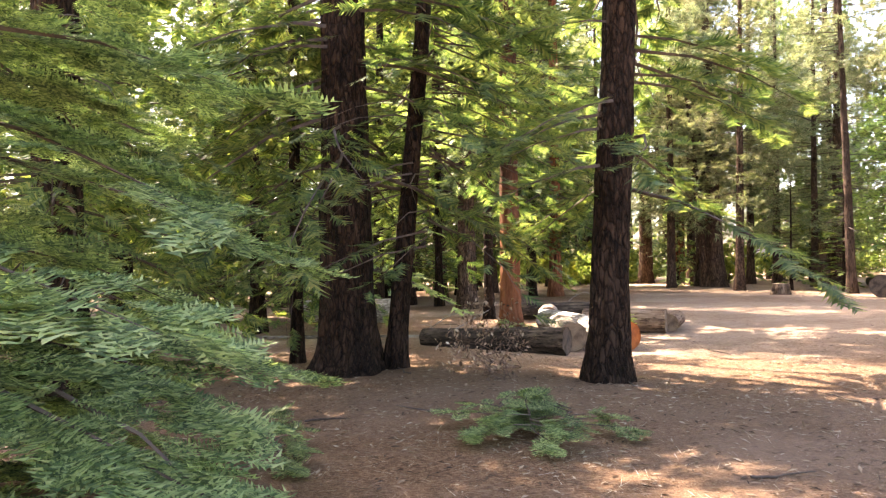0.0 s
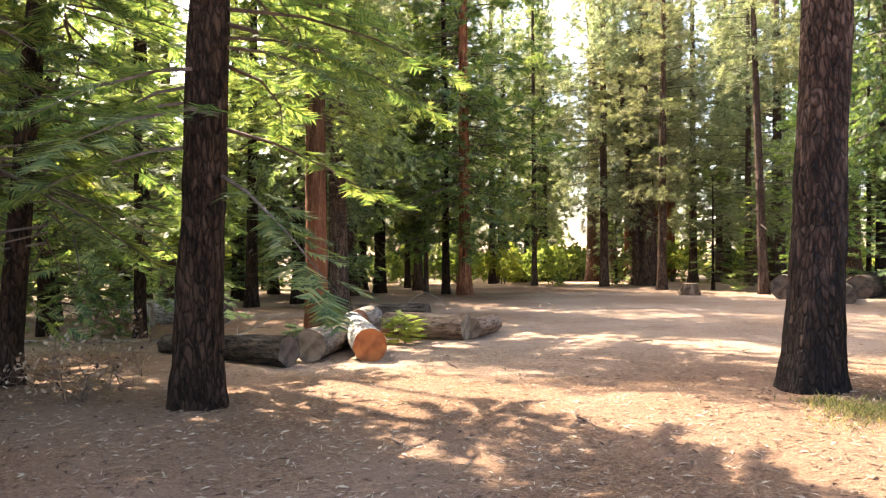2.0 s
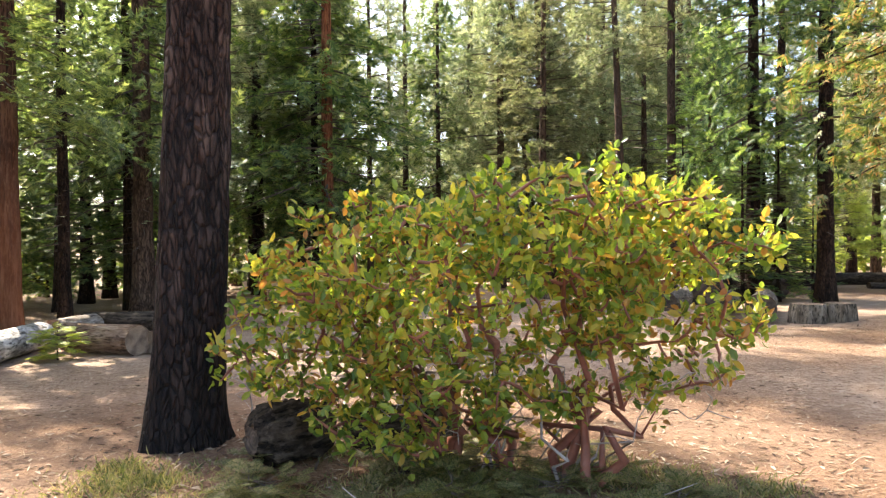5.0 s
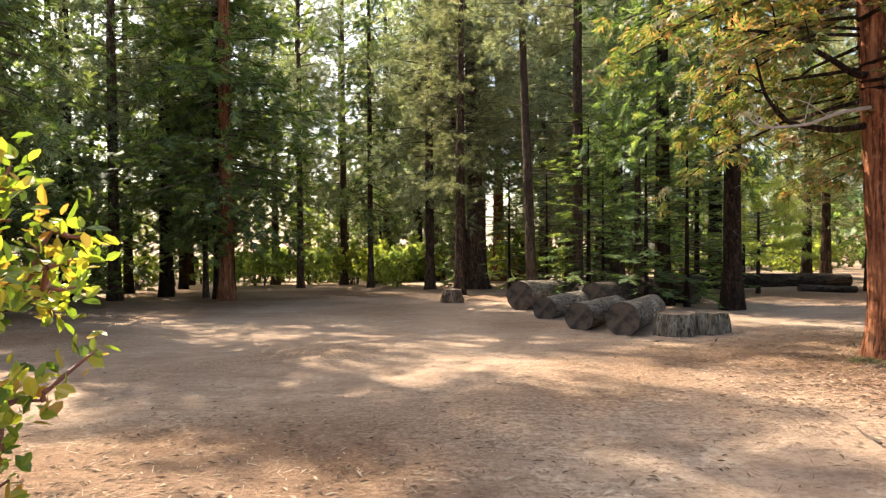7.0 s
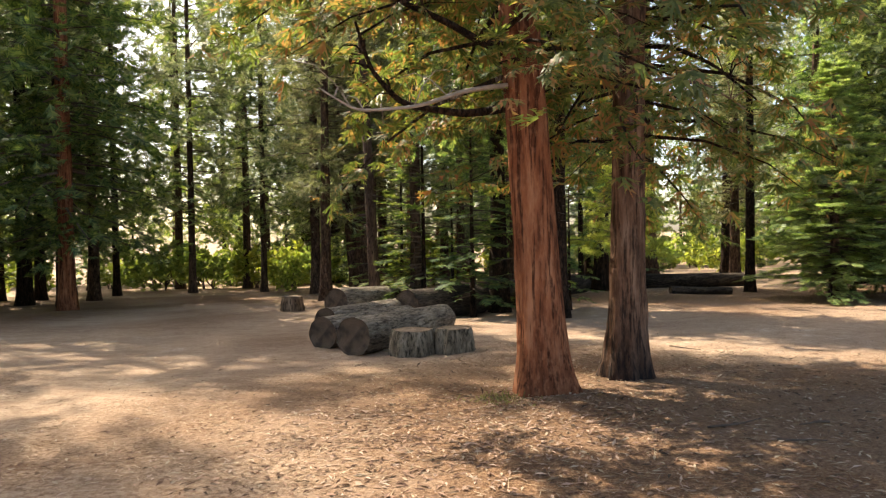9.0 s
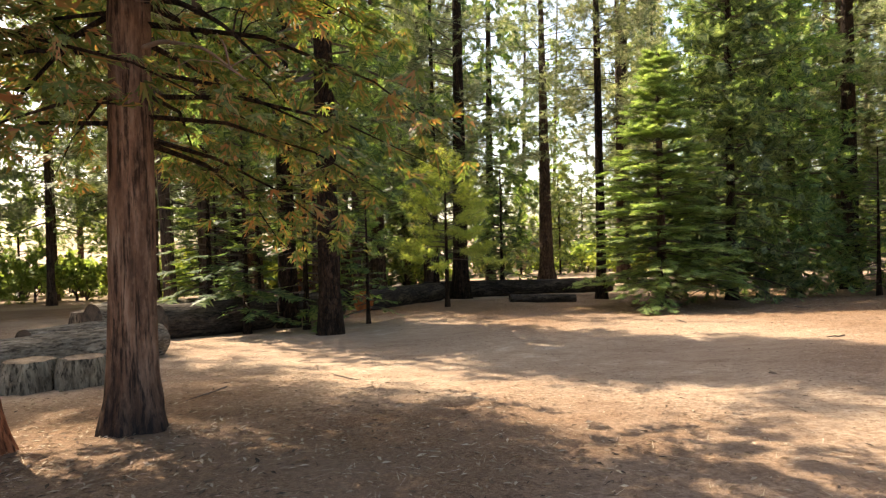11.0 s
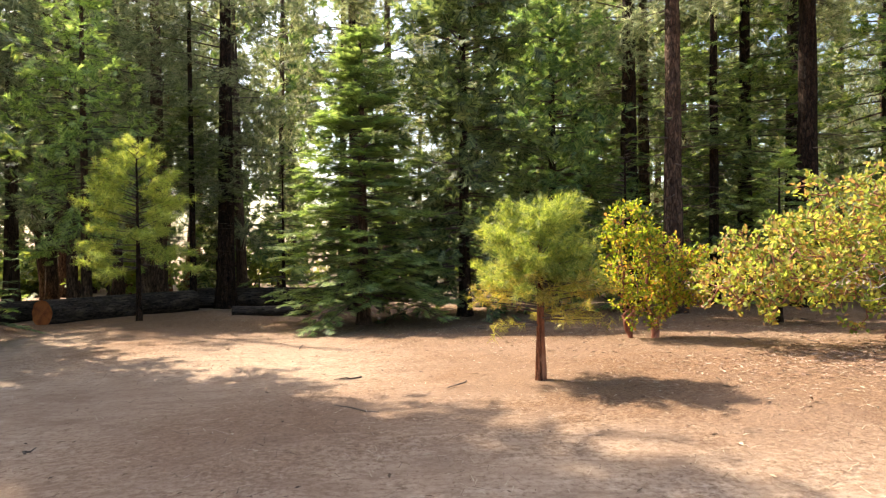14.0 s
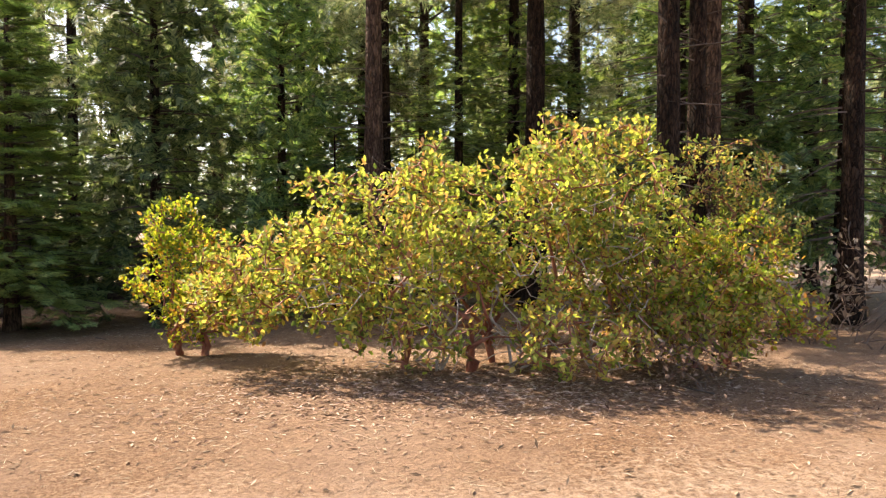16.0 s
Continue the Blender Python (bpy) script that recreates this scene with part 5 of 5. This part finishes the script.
log("log", (21.0, 24.9), (23.0, 29.2), 0.29, 0.3, M_LOGDARK, M_CUT_ORANGE, "dark mossy log with an orange sawn end", 19, group=LOGS)
log("log", (17.6, 20.4), (19.2, 22.2), 0.34, 0.34, M_LOGDARK, M_CUT_DARK, "thick dark log in deep shade", 20, group=LOGS)
log("log", (24.8, 25.7), (26.6, 25.9), 0.12, 0.1, M_LOGDARK, M_CUT_DARK, "low charred log on the dirt", 21, group=LOGS)


def stump(x, y, r, h, mat, cut, label, seed):
    t = log("stump", (0, 0), (h, 0), r, r * 0.8, mat, cut, label, seed, 0.26, "stump", worn=0.06)
    t.matrix_world = Matrix.Translation((x, y, float(ground_z(x, y)) - 0.04)) @ pose(0, 0, 0, 0, -90, seed * 40)


stump(17.95, 15.55, 0.34, 0.36, M_LOGOLD, M_CUT_GREY, "low weathered stump block beside the log pile", 31)
stump(18.52, 15.6, 0.31, 0.36, M_LOGOLD, M_CUT_GREY, "low rounded stump block beside the log pile", 32)
stump(14.35, 24.4, 0.34, 0.42, M_LOGBROWN, M_CUT_GREY, "sawn stump in the far dirt", 33)
stump(0.4, 15.2, 0.22, 0.55, M_LOGGREY, M_CUT_GREY, "bleached stump by a log", 34)
stump(20.6, 33.6, 0.45, 2.2, M_LOGBROWN, M_CUT_GREY, "broken tall stump at the clearing's far edge", 35)
stump(11.6, 7.6, 0.2, 0.42, M_ROTTEN, M_CUT_DARK, "dark ribbed stump in the shade of a bush", 38)
log("log", (10.62, 6.85), (11.0, 7.25), 0.19, 0.16, M_ROTTEN, M_CUT_DARK, "short knobbly rotten log at the foot of a bush", 36, 0.3, worn=0.55)
log("log", (11.1, 7.2), (11.5, 7.4), 0.13, 0.12, M_ROTTEN, M_CUT_DARK, "rotten branch stub under a bush", 37, 0.3, worn=0.5)


# ---- a hut beyond the trees ----
def hut(x, y):
    m_wall = plain("tan_board_wall", [(0.3, (0.32, 0.22, 0.13)), (0.7, (0.48, 0.35, 0.22))], 0.8, 3, 0.01, (1, 1, 0.2))
    m_roof = plain("grey_shingle_roof", [(0.3, (0.18, 0.16, 0.15)), (0.7, (0.34, 0.31, 0.28))], 0.8, 5, 0.01)
    t = thing("hut", pose(x, y, float(ground_z(x, y)), 0, 0, 25), "small tan wooden hut with a low gabled roof among trees", "hut")
    bm = bmesh.new()
    w, d, h, g = 1.5, 1.3, 1.7, 0.8
    vs = [bm.verts.new(p) for p in ((-w, -d, 0), (w, -d, 0), (w, d, 0), (-w, d, 0), (-w, -d, h), (w, -d, h), (w, d, h), (-w, d, h), (0, -d, h + g), (0, d, h + g))]
    for f in ((0, 1, 5, 8, 4), (2, 3, 7, 9, 6), (1, 2, 6, 5), (3, 0, 4, 7), (4, 8, 9, 7), (8, 5, 6, 9)):
        bm.faces.new([vs[i] for i in f])
    me = bpy.data.meshes.new("wall")
    bm.to_mesh(me)
    me.materials.append(m_wall)
    part("wall", me, t)
    for s in (-1, 1):
        bm = bmesh.new()
        bmesh.ops.create_cube(bm, size=1, matrix=pose(s * w * 0.53, 0, h + g * 0.5 + 0.02, 0, s * math.degrees(math.atan2(g, w)), 0) @ Matrix.Diagonal((math.hypot(w, g) + 0.3, 2 * d + 0.5, 0.08, 1)))
        me = bpy.data.meshes.new("roof")
        bm.to_mesh(me)
        me.materials.append(m_roof)
        part("roof", me, t)


hut(32.1, 66.0)


# ---- litter, grass and sticks ----
def chip():
    return np.array([(0, 0, 0.0), (0.45, 0.14, 0.08), (1, 0.02, 0.02), (0.5, -0.13, 0.05)]), np.array([(0, 1, 2), (0, 2, 3)])


def scattered(name, seed, count, temps, size, mat, label, category, where, tilt=0.2, up=False):
    rng = random.Random(seed)
    sp = []
    while len(sp) < count:
        x, y = where(rng)
        d = [rng.gauss(0, 1), rng.gauss(0, 1), rng.gauss(0, tilt * 0.3)]
        if up:
            d = [rng.gauss(0, 0.8), rng.gauss(0, 0.8), 0.8]
        sp.append((d, [rng.gauss(0, tilt), rng.gauss(0, tilt), 1] if not up else [rng.gauss(0, 1), rng.gauss(0, 1), 0.2], (x, y, surface_z(x, y) + 0.004), size * rng.uniform(0.5, 1.4)))
    g = Geo()
    g.scatter(temps, turned([s[0] for s in sp], [s[1] for s in sp]), [s[2] for s in sp], [s[3] for s in sp])
    tagged(new(name, g.mesh(name, mat)), label, category, kind="stuff")


def surface_z(x, y):
    z = float(ground_z(x, y)) + 0.05 * noise.noise(Vector((x * 0.35, y * 0.35, 0))) + 0.025 * noise.noise(Vector((x * 1.3, y * 1.3, 3))) + 0.010 * noise.noise(Vector((x * 4, y * 4, 5)))
    return z


def by_litter(rng):
    while True:
        cx, cy, r, w = rng.choice(LITTER[:11])
        x, y = rng.gauss(cx, r * 0.7), rng.gauss(cy, r * 0.7)
        if y > -0.8 + (x - 3.4) * 0.375 + 0.9 and rng.random() < w:
            return x, y


def along_path(rng):
    x = rng.uniform(0, 40)
    return x, -0.8 + (x - 3.4) * 0.375 + 1.2 + 11 * rng.random() ** 1.3


rngg = random.Random(17)
TUFTS = [(rngg.gauss(cx, r), rngg.gauss(cy, r * 0.55), rngg.uniform(0.05, 0.17)) for cx, cy, r in ((10.5, 6.4, 0.42), (11.1, 6.6, 0.45), (11.8, 6.6, 0.5), (12.4, 6.5, 0.45), (11.2, 6.1, 0.4), (9.8, 6.75, 0.25), (12.9, 6.6, 0.3)) for _ in range(6)] + [(18.85, 12.0, 0.14)]


def grassy(rng):
    cx, cy, r = rng.choice(TUFTS)
    return rng.gauss(cx, r), rng.gauss(cy, r)


scattered("leaf_litter", 1, 38000, chip(), 0.06, M_DEADLEAF, "fallen leaves, bark chips and needles on the dirt", "litter", by_litter)
scattered("fallen_chips", 2, 8000, chip(), 0.04, M_DEADLEAF, "sparse chips and needles strewn over the dirt", "litter", along_path)
grass_t = (np.array([(0, 0.055, 0.0), (0.55, 0.03, 0.06), (1, 0, -0.04), (0, -0.055, 0.0)]), np.array([(0, 1, 3), (3, 1, 2)]))
scattered("grass", 3, 9000, grass_t, 0.052, M_GRASS, "short pale green grass at the foot of the trees", "grass", grassy, up=True)
scattered("wood_chips", 4, 4200, chip(), 0.06, M_CHIP, "pale bark and wood chips on the rise by a cedar", "litter", lambda rng: (rng.gauss(18.6, 1.1), rng.gauss(11.0, 0.9)))
scattered("bush_litter", 5, 7500, chip(), 0.06, M_CHIP, "pinkish dry leaves fallen under the bushes", "litter", lambda rng: (rng.gauss(34.6, 1.5), rng.gauss(15.7, 0.6)))
needle_t = (np.array([(0, 0.02, 0.0), (1, 0, 0.03), (0, -0.02, 0.0)]), np.array([(0, 1, 2)]))
scattered("fallen_needles", 6, 9000, needle_t, 0.12, M_CHIP, "long dry pine needles strewn over the dirt", "litter", along_path, tilt=0.1)
scattered("dark_needles", 7, 34000, needle_t, 0.12, M_DEADLEAF, "dark fallen needles and twiglets on the dirt", "litter", along_path, tilt=0.1)
rngk = random.Random(3)
for n in range(46):
    x, y = along_path(rngk) if n % 2 else by_litter(rngk)
    ln, az = rngk.uniform(0.12, 0.6), rngk.uniform(0, 6.28)
    g = Geo()
    pts = [np.array((math.cos(az), math.sin(az), 0)) * ln * t + np.array((rngk.gauss(0, 0.02), rngk.gauss(0, 0.02), 0.008 + rngk.random() * 0.01)) for t in (-0.5, -0.2, 0.15, 0.5)]
    g.tube(pts, [0.009, 0.008, 0.006, 0.003], 5)
    st = new("fallen_stick", g.mesh("fallen_stick", M_TWIG, True))
    st.location = (x, y, surface_z(x, y))
    tagged(st, "dry broken stick lying on the dirt", "stick", "sticks on the ground")
